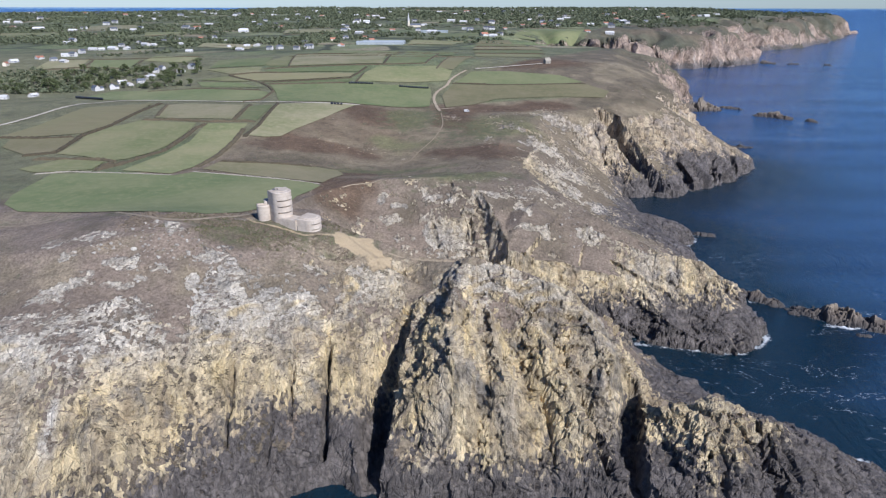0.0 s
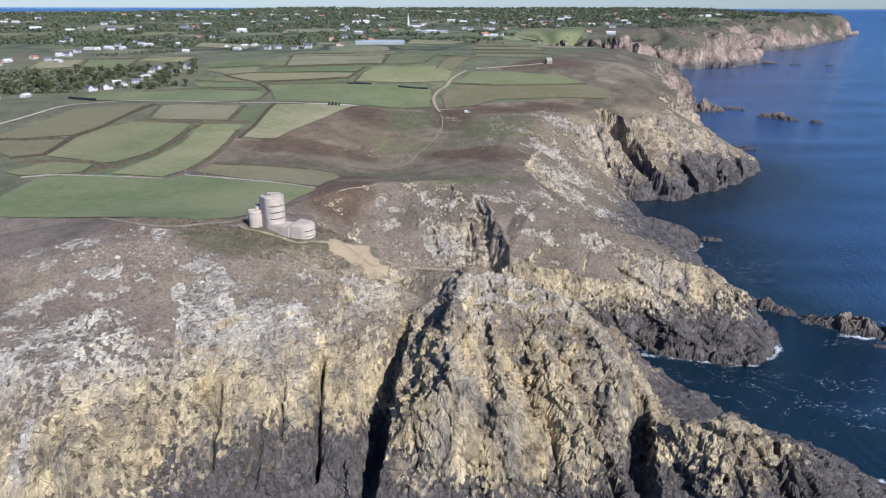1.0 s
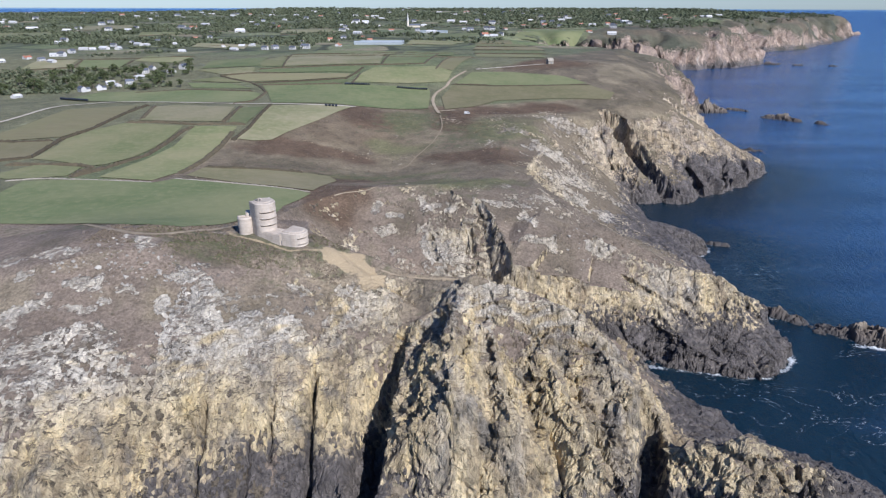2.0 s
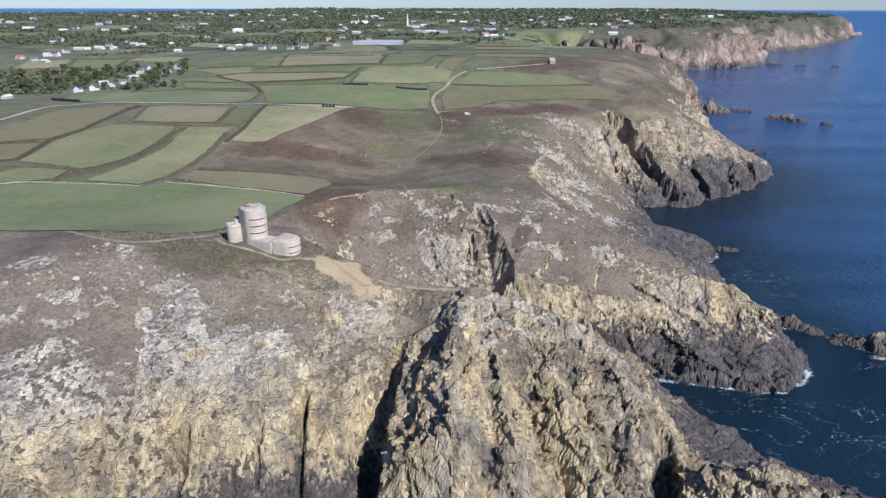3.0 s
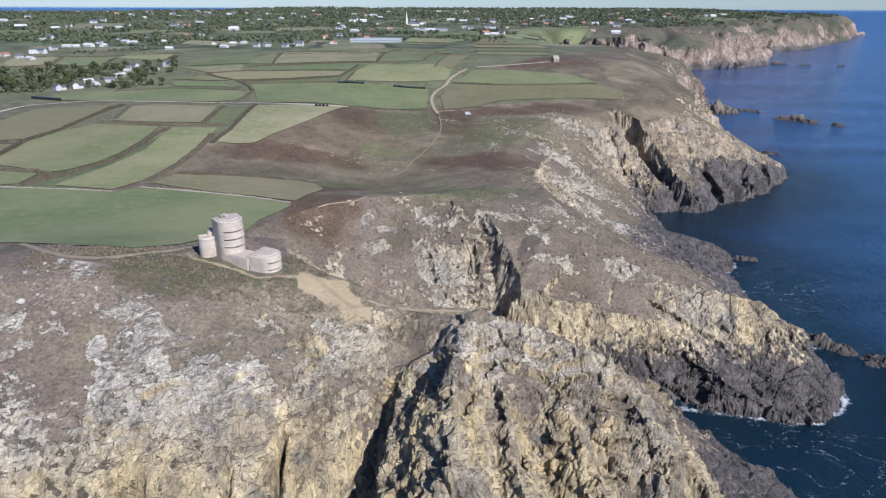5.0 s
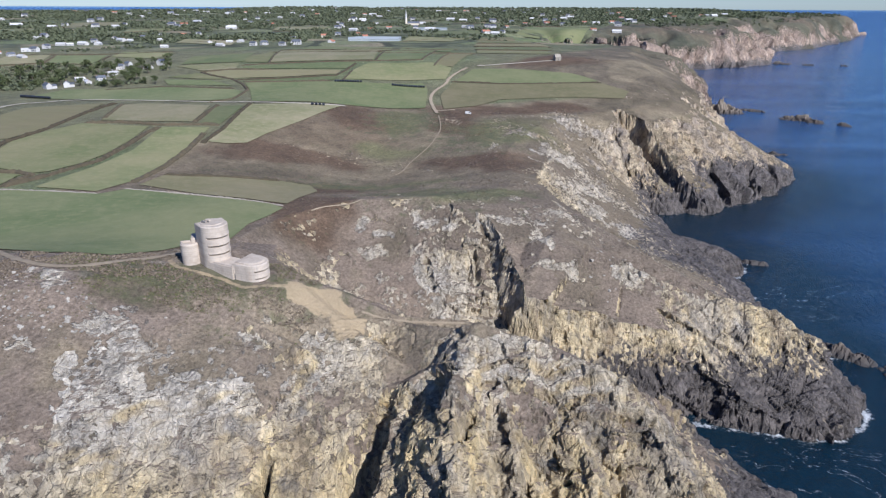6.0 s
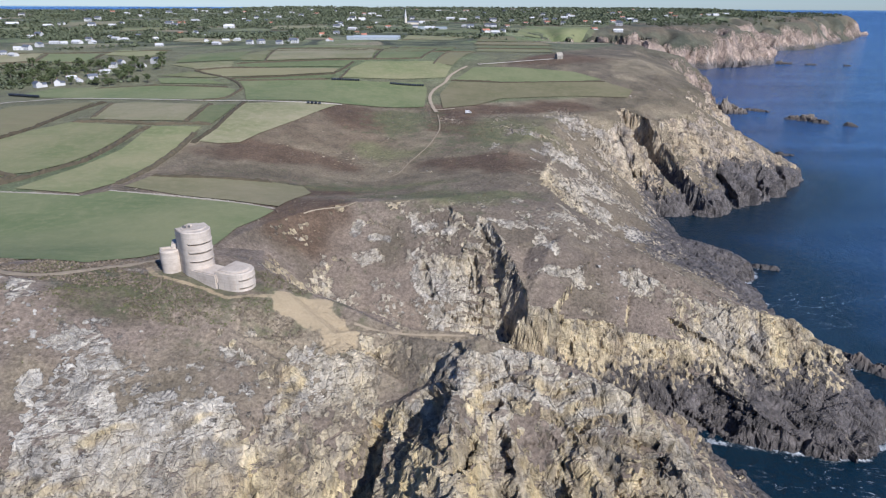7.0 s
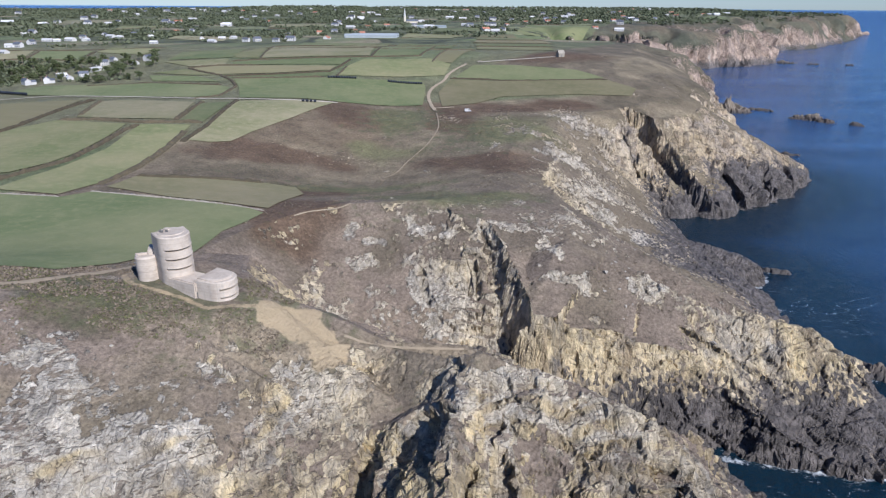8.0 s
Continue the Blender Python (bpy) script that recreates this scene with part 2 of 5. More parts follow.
def make_stone(name):
    n = Nodes(name)
    col = n.mix(n.ramp(n.noise(0.9, 6, 0.65), (0.3, 0.0), (0.7, 1.0)), (0.22, 0.195, 0.16), (0.41, 0.375, 0.32))
    lichen = n.ramp(n.noise(0.5, 5, 0.7), (0.58, 0.0), (0.7, 0.7))
    col = n.mix(lichen, col, (0.42, 0.35, 0.19))
    vary = n.math("ADD", n.math("MULTIPLY", n.rand(), 0.4), 0.8)
    col = n.mix(1.0, col, n.mix(1.0, (1, 1, 1), vary, "MULTIPLY"), "MULTIPLY")
    return n.done(col, 0.92, n.bump(n.noise(2.5, 6, 0.7), 0.6, 0.15))


def make_skerry():
    n = Nodes("wet_reef_rock")
    high = n.math("DIVIDE", n.math("ADD", n.axis(n.pos, 2), n.math("MULTIPLY", n.math("SUBTRACT", n.noise(0.2, 4), 0.5), 5.0)), 10.0)
    col = n.ramp(high, (0.08, (0.05, 0.045, 0.04)), (0.35, (0.13, 0.10, 0.075)), (0.7, (0.30, 0.24, 0.17)))
    col = n.mix(n.math("MULTIPLY", n.noise(0.6, 6, 0.7), 0.8), col, (0.07, 0.06, 0.055))
    return n.done(col, 0.7, n.bump(n.noise(1.2, 6, 0.7), 0.8, 0.3))


M_CONCRETE = make_concrete()
M_SLIT = make_plain("slit_shade_concrete", (0.16, 0.15, 0.14), (0.10, 0.095, 0.09))
M_FIELDS = {
    "pasture": make_field("pasture_grass", (0.138, 0.160, 0.070), (0.102, 0.126, 0.052), (0.190, 0.188, 0.094)),
    "meadow": make_field("meadow_grass", (0.182, 0.194, 0.086), (0.130, 0.146, 0.060), (0.240, 0.214, 0.115)),
    "hay": make_field("cut_hay_field", (0.238, 0.220, 0.114), (0.162, 0.170, 0.076), (0.310, 0.265, 0.165)),
    "straw": make_field("stubble_field", (0.265, 0.222, 0.128), (0.200, 0.178, 0.094), (0.225, 0.210, 0.106)),
    "rough": make_field("rough_grazing", (0.205, 0.184, 0.094), (0.150, 0.142, 0.068), (0.240, 0.202, 0.118)),
    "heather": make_field("bracken_field", (0.135, 0.085, 0.060), (0.100, 0.062, 0.045), (0.150, 0.115, 0.075)),
}
M_BANK = make_plain("hedge_bank_scrub", (0.115, 0.088, 0.054), (0.045, 0.040, 0.024), 0.35, 0.95, 0.6, 0.25)
M_SAND = make_plain("sandy_track", (0.40, 0.325, 0.23), (0.27, 0.212, 0.145), 0.3, 0.95, 0.3, 0.05)
M_PATH = make_plain("trodden_earth", (0.34, 0.27, 0.185), (0.22, 0.175, 0.12), 0.4, 0.95, 0.3, 0.05)
M_LANE = make_plain("dusty_lane", (0.52, 0.46, 0.37), (0.36, 0.31, 0.24), 0.3, 0.95, 0.3, 0.05)
M_WHITE = make_plain("white_render", (0.56, 0.54, 0.51), (0.40, 0.38, 0.36), 0.25, 0.8, 0.1, 0.10)
M_CREAM = make_plain("cream_render", (0.72, 0.64, 0.52), (0.58, 0.50, 0.39), 0.25, 0.8, 0.1, 0.12)
M_SLATE = make_plain("slate_roof", (0.13, 0.14, 0.16), (0.06, 0.065, 0.08), 0.4, 0.6, 0.3, 0.3)
M_TILE = make_plain("clay_tile_roof", (0.42, 0.19, 0.12), (0.28, 0.12, 0.08), 0.4, 0.8, 0.3, 0.2)
M_PALEROOF = make_plain("pale_sheet_roof", (0.62, 0.60, 0.58), (0.46, 0.45, 0.44), 0.3, 0.6, 0.1, 0.15)
M_BRICK = make_plain("chimney_brick", (0.34, 0.20, 0.14), (0.22, 0.13, 0.09))
M_GLASS = make_plain("window_glass", (0.05, 0.06, 0.075), (0.03, 0.035, 0.045), 1.0, 0.12, 0.0, 0.2)
M_DOOR = make_plain("painted_door", (0.16, 0.20, 0.26), (0.10, 0.13, 0.18))
M_GREENHOUSE = make_plain("whitewashed_glass", (0.38, 0.40, 0.40), (0.24, 0.27, 0.28), 0.5, 0.3, 0.1)
M_WRAP = make_plain("black_bale_wrap", (0.035, 0.04, 0.05), (0.015, 0.017, 0.022), 0.8, 0.35, 0.2, 0.3)
M_BARK = make_plain("tree_bark", (0.20, 0.165, 0.125), (0.09, 0.07, 0.05), 1.5, 0.95, 0.6)
M_LEAF = make_leaf("tree_leaves", (0.105, 0.122, 0.052), (0.055, 0.068, 0.030))
# paler and bluer than the near leaves: distance haze put into the colour
M_FARLEAF = make_leaf("hazed_woodland_leaves", (0.118, 0.128, 0.072), (0.072, 0.084, 0.050))
M_TUFT = make_leaf("heath_tufts", (0.215, 0.170, 0.125), (0.140, 0.112, 0.082))
M_GORSE = make_leaf("green_gorse", (0.150, 0.148, 0.062), (0.096, 0.100, 0.042))
M_STONE = make_stone("lichened_granite")
M_DRYSTONE = make_plain("dry_stone", (0.36, 0.32, 0.26), (0.16, 0.14, 0.11), 0.8, 0.92, 0.6)
M_SKERRY = make_skerry()
M_TYRE = make_plain("tyre_rubber", (0.04, 0.04, 0.04), (0.02, 0.02, 0.02))

# ---- the lie of the land ----
# The waterline, from the coast behind the camera's left, round gully, headland, inlet and capes, to the far point.
COAST_NEAR = [(-5200, -400), (-1500, 40), (-600, 110), (-260, 128), (-160, 136), (-122, 131), (-106, 130), (-96, 134), (-86, 147), (-71, 152), (-54, 160), (-44, 167), (-34, 169), (-27, 163),
              (-16, 161), (-4, 161), (8, 161), (22, 160), (40, 164), (54, 161), (64, 156),
              (76, 146), (110, 138), (160, 138), (176, 148), (165, 164), (150, 173), (137, 186), (126, 194), (110, 208), (106, 222)]
COAST_MID = [(98, 230), (92, 246), (82, 255), (62, 262), (38, 270), (42, 276), (66, 269), (90, 264), (112, 259), (134, 254), (151, 262), (159, 273), (160, 300), (150, 335), (152, 350),
             (160, 369), (157, 389), (172, 402), (170, 416), (150, 440), (146, 470), (152, 500), (172, 506), (196, 508), (229, 531), (268, 562), (296, 590), (306, 614), (296, 640), (290, 720), (320, 860), (352, 960), (392, 975), (372, 1015)]
COAST_FAR = [(318, 1080), (262, 1200), (262, 1380), (340, 1450), (475, 1505), (560, 1560), (680, 1640), (770, 1690), (838, 1750), (870, 1850), (930, 2050), (1050, 2190), (1290, 2370), (1560, 2700),
             (1800, 2980), (1975, 3180), (1960, 3320), (1850, 3600), (1900, 5200), (-1150, 5200), (-1500, 4300), (-5200, 3900)]
COAST = COAST_NEAR + COAST_MID + COAST_FAR


def to_line(X, Y, pts):
    """Distance to a line of points, and how far along it (in points) the nearest place lies."""
    best, where = np.full(X.shape, 1e9), np.zeros(X.shape)
    for k in range(len(pts) - 1):
        (ax, ay), (bx, by) = pts[k][:2], pts[k + 1][:2]
        dx, dy = bx - ax, by - ay
        s = np.clip(((X - ax) * dx + (Y - ay) * dy) / (dx * dx + dy * dy), 0, 1)
        d = np.hypot(X - ax - s * dx, Y - ay - s * dy)
        near = d < best
        best, where = np.where(near, d, best), np.where(near, k + s, where)
    return best, where


def inside(X, Y, pts):
    odd = np.zeros(X.shape, bool)
    for k in range(len(pts)):
        (ax, ay), (bx, by) = pts[k - 1][:2], pts[k][:2]
        if ay != by:
            odd ^= ((ay > Y) != (by > Y)) & (X < (bx - ax) * (Y - ay) / (by - ay) + ax)
    return odd


def step(a, b, v):
    s = np.clip((v - a) / (b - a), 0, 1)
    return s * s * (3 - 2 * s)


def hump(X, Y, x, y, rx, ry):
    return np.exp(-(((X - x) / rx) ** 2) - ((Y - y) / ry) ** 2)


def chance(i, j, k, salt):
    """A steady random number from 0 to 1 for whole numbers i, j, k."""
    h = (i.astype(np.int64) * 73856093) ^ (j.astype(np.int64) * 19349663) ^ (k.astype(np.int64) * 83492791) ^ (salt * 2654435761)
    h = (h ^ (h >> 13)) * 1274126177 & 0x7FFFFFFF
    h = (h ^ (h >> 15)) * 2246822519 & 0x7FFFFFFF
    return ((h ^ (h >> 11)) & 0xFFFFF) / 1048575.0


def smooth_noise(X, Y, size, salt, octaves=4):
    """Soft noise from -1 to 1 over the plan."""
    out, amp, total = np.zeros(X.shape), 1.0, 0.0
    for o in range(octaves):
        u, v = X / size + 17.3 * o, Y / size - 9.1 * o
        i, j = np.floor(u), np.floor(v)
        fu, fv = u - i, v - j
        fu, fv, z = fu * fu * (3 - 2 * fu), fv * fv * (3 - 2 * fv), np.zeros(X.shape)
        a, b = chance(i, j, z, salt + o), chance(i + 1, j, z, salt + o)
        c, d = chance(i, j + 1, z, salt + o), chance(i + 1, j + 1, z, salt + o)
        out += amp * ((a * (1 - fu) + b * fu) * (1 - fv) + (c * (1 - fu) + d * fu) * fv - 0.5) * 2
        total, amp, size = total + amp, amp * 0.5, size / 2.03
    return out / total


def blocks(x, y, z, salt):
    """Jointed rock in unit cells: a height and tilt of its own for each block, and how near its joints are."""
    i0, j0, k0 = np.floor(x), np.floor(y), np.floor(z)
    f1, f2 = np.full(x.shape, 9.0), np.full(x.shape, 9.0)
    lift = np.zeros(x.shape)
    for di in (-1, 0, 1):
        for dj in (-1, 0, 1):
            for dk in (-1, 0, 1):
                i, j, k = i0 + di, j0 + dj, k0 + dk
                ox, oy, oz = x - i - chance(i, j, k, salt), y - j - chance(i, j, k, salt + 1), z - k - chance(i, j, k, salt + 2)
                d = np.sqrt(ox * ox + oy * oy + oz * oz)
                h = chance(i, j, k, salt + 3) * 2 - 1 + (ox * (chance(i, j, k, salt + 4) - 0.5) + oy * (chance(i, j, k, salt + 5) - 0.5) + oz * (chance(i, j, k, salt + 6) - 0.5)) * 1.8
                near = d < f1
                f2 = np.where(near, f1, np.minimum(f2, d))
                lift, f1 = np.where(near, h, lift), np.where(near, d, f1)
    return lift, f2 - f1


def plateau(X, Y):
    z = 60 + 8 * step(370, 570, Y) * step(-20, -110, X) + (26 - 8 * step(-20, -110, X)) * step(575, 800, Y) + 14 * step(1900, 2600, Y) + 12 * step(2600, 4900, Y)
    z = z - 15 * hump(X, Y, -40, 440, 75, 85) + 11 * hump(X, Y, -115, 238, 52, 38) + 4 * hump(X, Y, 0, 348, 60, 22) - 10 * hump(X, Y, -420, 720, 160, 110)
    z = z + 5 * smooth_noise(X, Y, 420, 5, 3) * step(700, 1500, np.hypot(X, Y)) - 30 * step(-600, -2600, X) * step(2500, 4200, Y)
    return z + 8 * hump(X, Y, 700, 2100, 500, 700)


def spur(X, Y, crest, side):
    """A rocky ridge: its crest line with heights, and how steeply its sides fall."""
    d, s = to_line(X, Y, crest)
    top = np.interp(s, range(len(crest)), [c[2] for c in crest])
    return top - side * d * (1 - 0.35 * np.exp(-d / 10))


def cleft(Z, X, Y, line, half, left, right, shoulder=200.0, gentle=0.6):
    """Cuts a gully with a floor along a line, so wide, and with walls so steep to the west and to the east, gentle above the shoulder."""
    d, s = to_line(X, Y, line)
    at = range(len(line))
    floor, mid = np.interp(s, at, [c[2] for c in line]), np.interp(s, at, [c[0] for c in line])
    side = np.where(X < mid, left, right)
    rise = side * np.maximum(0, d - half)
    return np.minimum(Z, floor + np.where(rise < shoulder, rise, shoulder + (rise - shoulder) / side * gentle))


def height(X, Y):
    d, _ = to_line(X, Y, COAST)
    land = inside(X, Y, COAST)
    wobble = smooth_noise(X, Y, 24, 31, 4)
    far = step(700, 1300, Y)
    gentle = 1 + 0.95 * hump(X, Y, 110, 410, 70, 75) + 0.25 * hump(X, Y, 200, 600, 70, 60) + 0.9 * far
    e = d / gentle + wobble * np.clip(d, 0, 16) * 0.32 + far * smooth_noise(X, Y, 190, 41, 4) * np.clip(d, 0, 60) * 0.75 + far * (np.abs(smooth_noise(X, Y, 150, 43, 3)) - 0.22) * np.clip(d, 0, 75) * 1.5
    e = np.maximum(0, e)
    P = plateau(X, Y)
    z = np.interp(e, [0, 3, 13, 25, 45, 85, 150], [0, 8, 22, 36, 50, 60, 62]) / 62 * P
    ridges = [
        spur(X, Y, [(-9, 243, 51), (4, 232, 55), (11, 226, 60), (30, 221, 56), (46, 214, 51), (54, 224, 40.5), (62, 237, 31), (72, 243, 22.5), (88, 246, 7)], 0.85),
        spur(X, Y, [(46, 214, 50), (53, 202, 43), (59, 192, 37), (68, 186, 24)], 0.95),
        spur(X, Y, [(-72, 240, 63), (-50, 232, 56), (-35, 238, 53.5), (-24, 242, 53), (-14, 244, 51.5)], 0.95),
        spur(X, Y, [(-50, 232, 56), (-39, 226, 53.5), (-37, 212, 42)], 1.1),
        spur(X, Y, [(-60, 262, 63), (-28, 251, 57), (-12, 246, 51.5), (8, 247, 50)], 0.75),
        spur(X, Y, [(8, 224, 56), (4, 203, 54), (3, 176, 45), (3, 165, 18)], 1.2),
        spur(X, Y, [(-1, 216, 47), (-5, 204, 46), (-7, 184, 38), (-8, 169, 16)], 2.6),
        spur(X, Y, [(0, 221, 50), (-9, 219, 45.5), (-11, 211, 41)], 0.6),
        spur(X, Y, [(16, 214, 51), (18, 190, 42), (20, 173, 38), (21, 162, 16)], 1.5),
        spur(X, Y, [(30, 216, 50), (36, 192, 40), (46, 172, 24)], 1.4),
        spur(X, Y, [(71, 180, 18), (79, 176, 27), (88, 172, 33), (102, 168, 29), (114, 168, 18), (130, 168, 8.5), (146, 163, 3.5), (172, 150, 0.5)], 1.15),
        spur(X, Y, [(20, 350, 55), (50, 327, 50), (76, 311, 42), (104, 303, 31), (132, 296, 29), (146, 295, 18.5), (154, 274, 2)], 0.72),
        spur(X, Y, [(31, 291, 38), (37, 302, 44), (44, 318, 50), (50, 327, 50)], 0.42),
        spur(X, Y, [(20, 338, 54.5), (24, 325, 51), (27, 311, 46), (30, 299, 42), (32, 291, 38)], 0.5),
        spur(X, Y, [(140, 600, 57), (168, 609, 56), (205, 618, 46), (245, 614, 28), (280, 606, 13), (304, 612, 3)], 0.58),
        spur(X, Y, [(-121, 190, 50), (-110, 168, 42), (-101, 152, 37), (-98, 142, 22)], 1.1),
    ]
    sea_side = step(-60, 0, X) * step(700, 640, Y)
    flat = hump(X, Y, 152, 158, 30, 20)
    low = np.minimum(z, 6 - 5 * flat - 4.5 * hump(X, Y, 115, 268, 40, 20) + (0.62 - 0.36 * flat - 0.12 * hump(X, Y, 115, 270, 50, 30) - 0.40 * hump(X, Y, 106, 395, 62, 60) - 0.36 * hump(X, Y, 84, 204, 22, 22) + 0.7 * hump(X, Y, 0, 318, 50, 40)) * d)
    z = z * (1 - sea_side) + low * sea_side
    for r in ridges:
        z = np.maximum(z, np.minimum(r, (2.6 + 2 * hump(X, Y, -6, 180, 13, 30)) * d + 1.5))
    z = cleft(z, X, Y, [(-10, 238, 52.5), (-12.5, 222, 43.5), (-14, 214, 36)], 0.8, 1.15, 1.0)
    z = cleft(z, X, Y, [(-13.5, 217, 39), (-15.5, 208, 25), (-18, 197, 10), (-20, 186, 3), (-23, 168, 0), (-23, 158, -2)], 1.6, 2.4, 7.0)
    # the hollow behind the saddle, open to the head of the inlet
    bowl = [(-24, 291, 27.5), (-2, 288, 25), (20, 286, 18)]
    db, sb = to_line(X, Y, bowl)
    rim = np.where(Y > 288, np.interp(sb, range(3), [0.54, 0.58, 0.92]), 0.95)
    lean = 0.16 * step(8, 15, db) * step(29, 17, db) * hump(X, Y, 0, 306, 22, 24)
    z = np.minimum(z, np.interp(sb, range(3), [p[2] for p in bowl]) + rim * np.maximum(0, db - 6) * (1 + lean) + (1.2 + 2.0 * step(308, 297, Y)) * np.maximum(0, X - 23 + 0.06 * (Y - 288)) + 0.24 * np.maximum(0, -40 - X))
    inlet = [(23, 286, 15), (32, 276, 4), (60, 265, -3), (90, 258, -6)]
    axis = np.interp(X, [p[0] for p in inlet], [p[1] for p in inlet])
    wall = np.interp(X, [24, 31, 42, 60, 95], [5.0, 3.8, 2.0, 1.3, 1.15])
    z = np.where(Y > axis, cleft(z, X, Y, inlet, 2.5, wall, wall, 30.0, 0.55), cleft(z, X, Y, inlet, 3.0, 3.0, 3.0, 30.0, 1.6))
    z = cleft(z, X, Y, [(17, 338, 52), (19, 326, 45), (21, 314, 37)], 0.6, 2.0, 1.7)
    z = cleft(z, X, Y, [(21, 314, 37), (23, 303, 27), (24, 292, 17)], 0.9, 2.0, 3.0)
    z = cleft(z, X, Y, [(62, 152, -1), (63, 174, 2), (67, 190, 14)], 1.9, 4.0, 5.0)
    z = cleft(z, X, Y, [(145, 596, 50), (152, 583, 30), (163, 552, 14), (180, 512, -3)], 1.5, 1.9, 3.6)
    for a, b, deep, wide in (((23, 196), (20, 187), 9, 1.1), ((33, 184), (37, 168), 12, 1.4), ((45, 183), (54, 166), 12, 1.7), 
                             ((8, 200), (4, 191), 6, 1.0), ((-41, 200), (-40, 172), 8, 0.8), ((-52, 190), (-51, 178), 5, 0.8), ((-71, 184), (-70, 166), 5, 0.8), ((-57, 178), (-58, 166), 4, 0.9), ((100, 175), (104, 146), 8, 2.0),
                             ((11, 326), (13, 311), 4, 0.8), ((15, 324), (16, 309), 4, 0.7), ((-6, 320), (-2, 306), 2.5, 0.8), ((212, 560), (205, 516), 9, 3.2), ((247, 575), (240, 540), 8, 3), ((274, 590), (268, 562), 8, 3), ((132, 560), (148, 515), 5, 4)):
        dd, _ = to_line(X + 1.6 * wide * wobble, Y, [a, b])
        z = z - deep * np.exp(-((dd / wide) ** 2))
    for x, y, r, top in ((-69, 260, 7, 65.3), (-58, 252, 8, 61.6), (-76, 259, 5, 64.0)):
        pad = step(r + 15, r - 1, np.hypot(X - x, Y - y))
        z = z * (1 - pad) + top * pad
    under = -np.minimum(30, 0.5 + 0.55 * d)
    return np.where(land, np.maximum(z, np.minimum(1.2, d * 0.5) - 2.0 * (z < -1)), under), d, land


def spread(a, b, fine, lo, hi, grow_lo, grow_hi):
    """Grid lines, fine from a to b and ever wider out to lo and hi."""
    mid = list(np.arange(a, b, fine))
    out, w, v = [], fine, mid[-1]
    while v < hi:
        w *= 1 + grow_hi
        v += w
        out.append(v)
    back, w, v = [], fine, a
    while v > lo:
        w *= 1 + grow_lo
        v -= w
        back.append(v)
    return np.array(back[::-1] + mid + out)


def sheet(name, xs, ys, P, mat, attributes):
    """One mesh from a grid of places P (rows along y), with named values at its points."""
    rows, cols = len(ys), len(xs)
    i = np.arange(rows * cols).reshape(rows, cols)
    quads = np.stack([i[:-1, :-1], i[:-1, 1:], i[1:, 1:], i[1:, :-1]], -1).reshape(-1, 4)
    me = bpy.data.meshes.new(name)
    me.vertices.add(rows * cols)
    me.vertices.foreach_set("co", P.reshape(-1, 3).astype(np.float32).ravel())
    me.loops.add(quads.size)
    me.loops.foreach_set("vertex_index", quads.ravel().astype(np.int32))
    me.polygons.add(len(quads))
    me.polygons.foreach_set("loop_start", np.arange(0, quads.size, 4, dtype=np.int32))
    me.update(calc_edges=True)
    for key, v in attributes.items():
        if v.ndim == 3:
            a = me.attributes.new(key, "FLOAT_COLOR", "POINT")
            a.data.foreach_set("color", np.concatenate([v, np.ones(v.shape[:2] + (1,))], -1).astype(np.float32).ravel())
        else:
            a = me.attributes.new(key, "FLOAT", "POINT")
            a.data.foreach_set("value", v.astype(np.float32).ravel())
    if "rock" in attributes:
        flat = me.attributes.new("sharp_face", "BOOLEAN", "FACE")
        flat.data.foreach_set("value", (attributes["rock"][:-1, :-1] > 0.3).ravel())
    me.materials.append(mat)
    return new(name, me)


GX = spread(-120, 156, 0.58, -5200, 5000, 0.032, 0.010)
GY = np.concatenate([spread(154, 238, 0.42, -450, 239, 0.12, 0.02), spread(238.5, 325, 0.55, 238.4, 5150, 0.12, 0.0078)])
GY = np.unique(GY.round(3))
X, Y = np.meshgrid(GX, GY)
Z, SHORE, LAND = height(X, Y)
near = step(1400, 700, np.hypot(X, Y))
# jointed rock falls in ledges and risers
band = (Y > 140) & (Y < 900) & (X > -160) & (X < 420) & (Z > -2) & (SHORE < 130)
wide = np.where(Y[band] > 420, 22, 10)
lot, _ = blocks(X[band] / wide, Y[band] / wide, X[band] * 0 + 0.5, 811)
high = np.where(Y[band] > 420, 7.5, 4.2)
q = Z[band] / high + 0.9 * lot + 0.35 * smooth_noise(X[band], Y[band], 9, 821, 2)
fall = np.floor(q) + step(0.22, 0.78, q - np.floor(q))
gx, gy = np.gradient(Z, GX, axis=1)[band], np.gradient(Z, GY, axis=0)[band]
weight = step(0.55, 1.1, np.hypot(gx, gy)) * (1 - 0.75 * step(1.5, 2.8, np.hypot(gx, gy))) * np.where(X[band] < -14, 0.22, 0.6) * (1 - 0.4 * step(380, 460, Y[band])) * (1 - 0.5 * hump(X[band], Y[band], 80, 275, 70, 22)) * (1 - hump(X[band], Y[band], 6, 226, 12, 9))
Z[band] += weight * (fall - q) * high


def slopes(Z):
    return np.gradient(Z, GX, axis=1), np.gradient(Z, GY, axis=0)


zx, zy = slopes(Z)
steep = np.hypot(zx, zy)
N = np.stack([-zx, -zy, np.ones_like(zx)], -1)
N /= np.linalg.norm(N, axis=-1, keepdims=True)
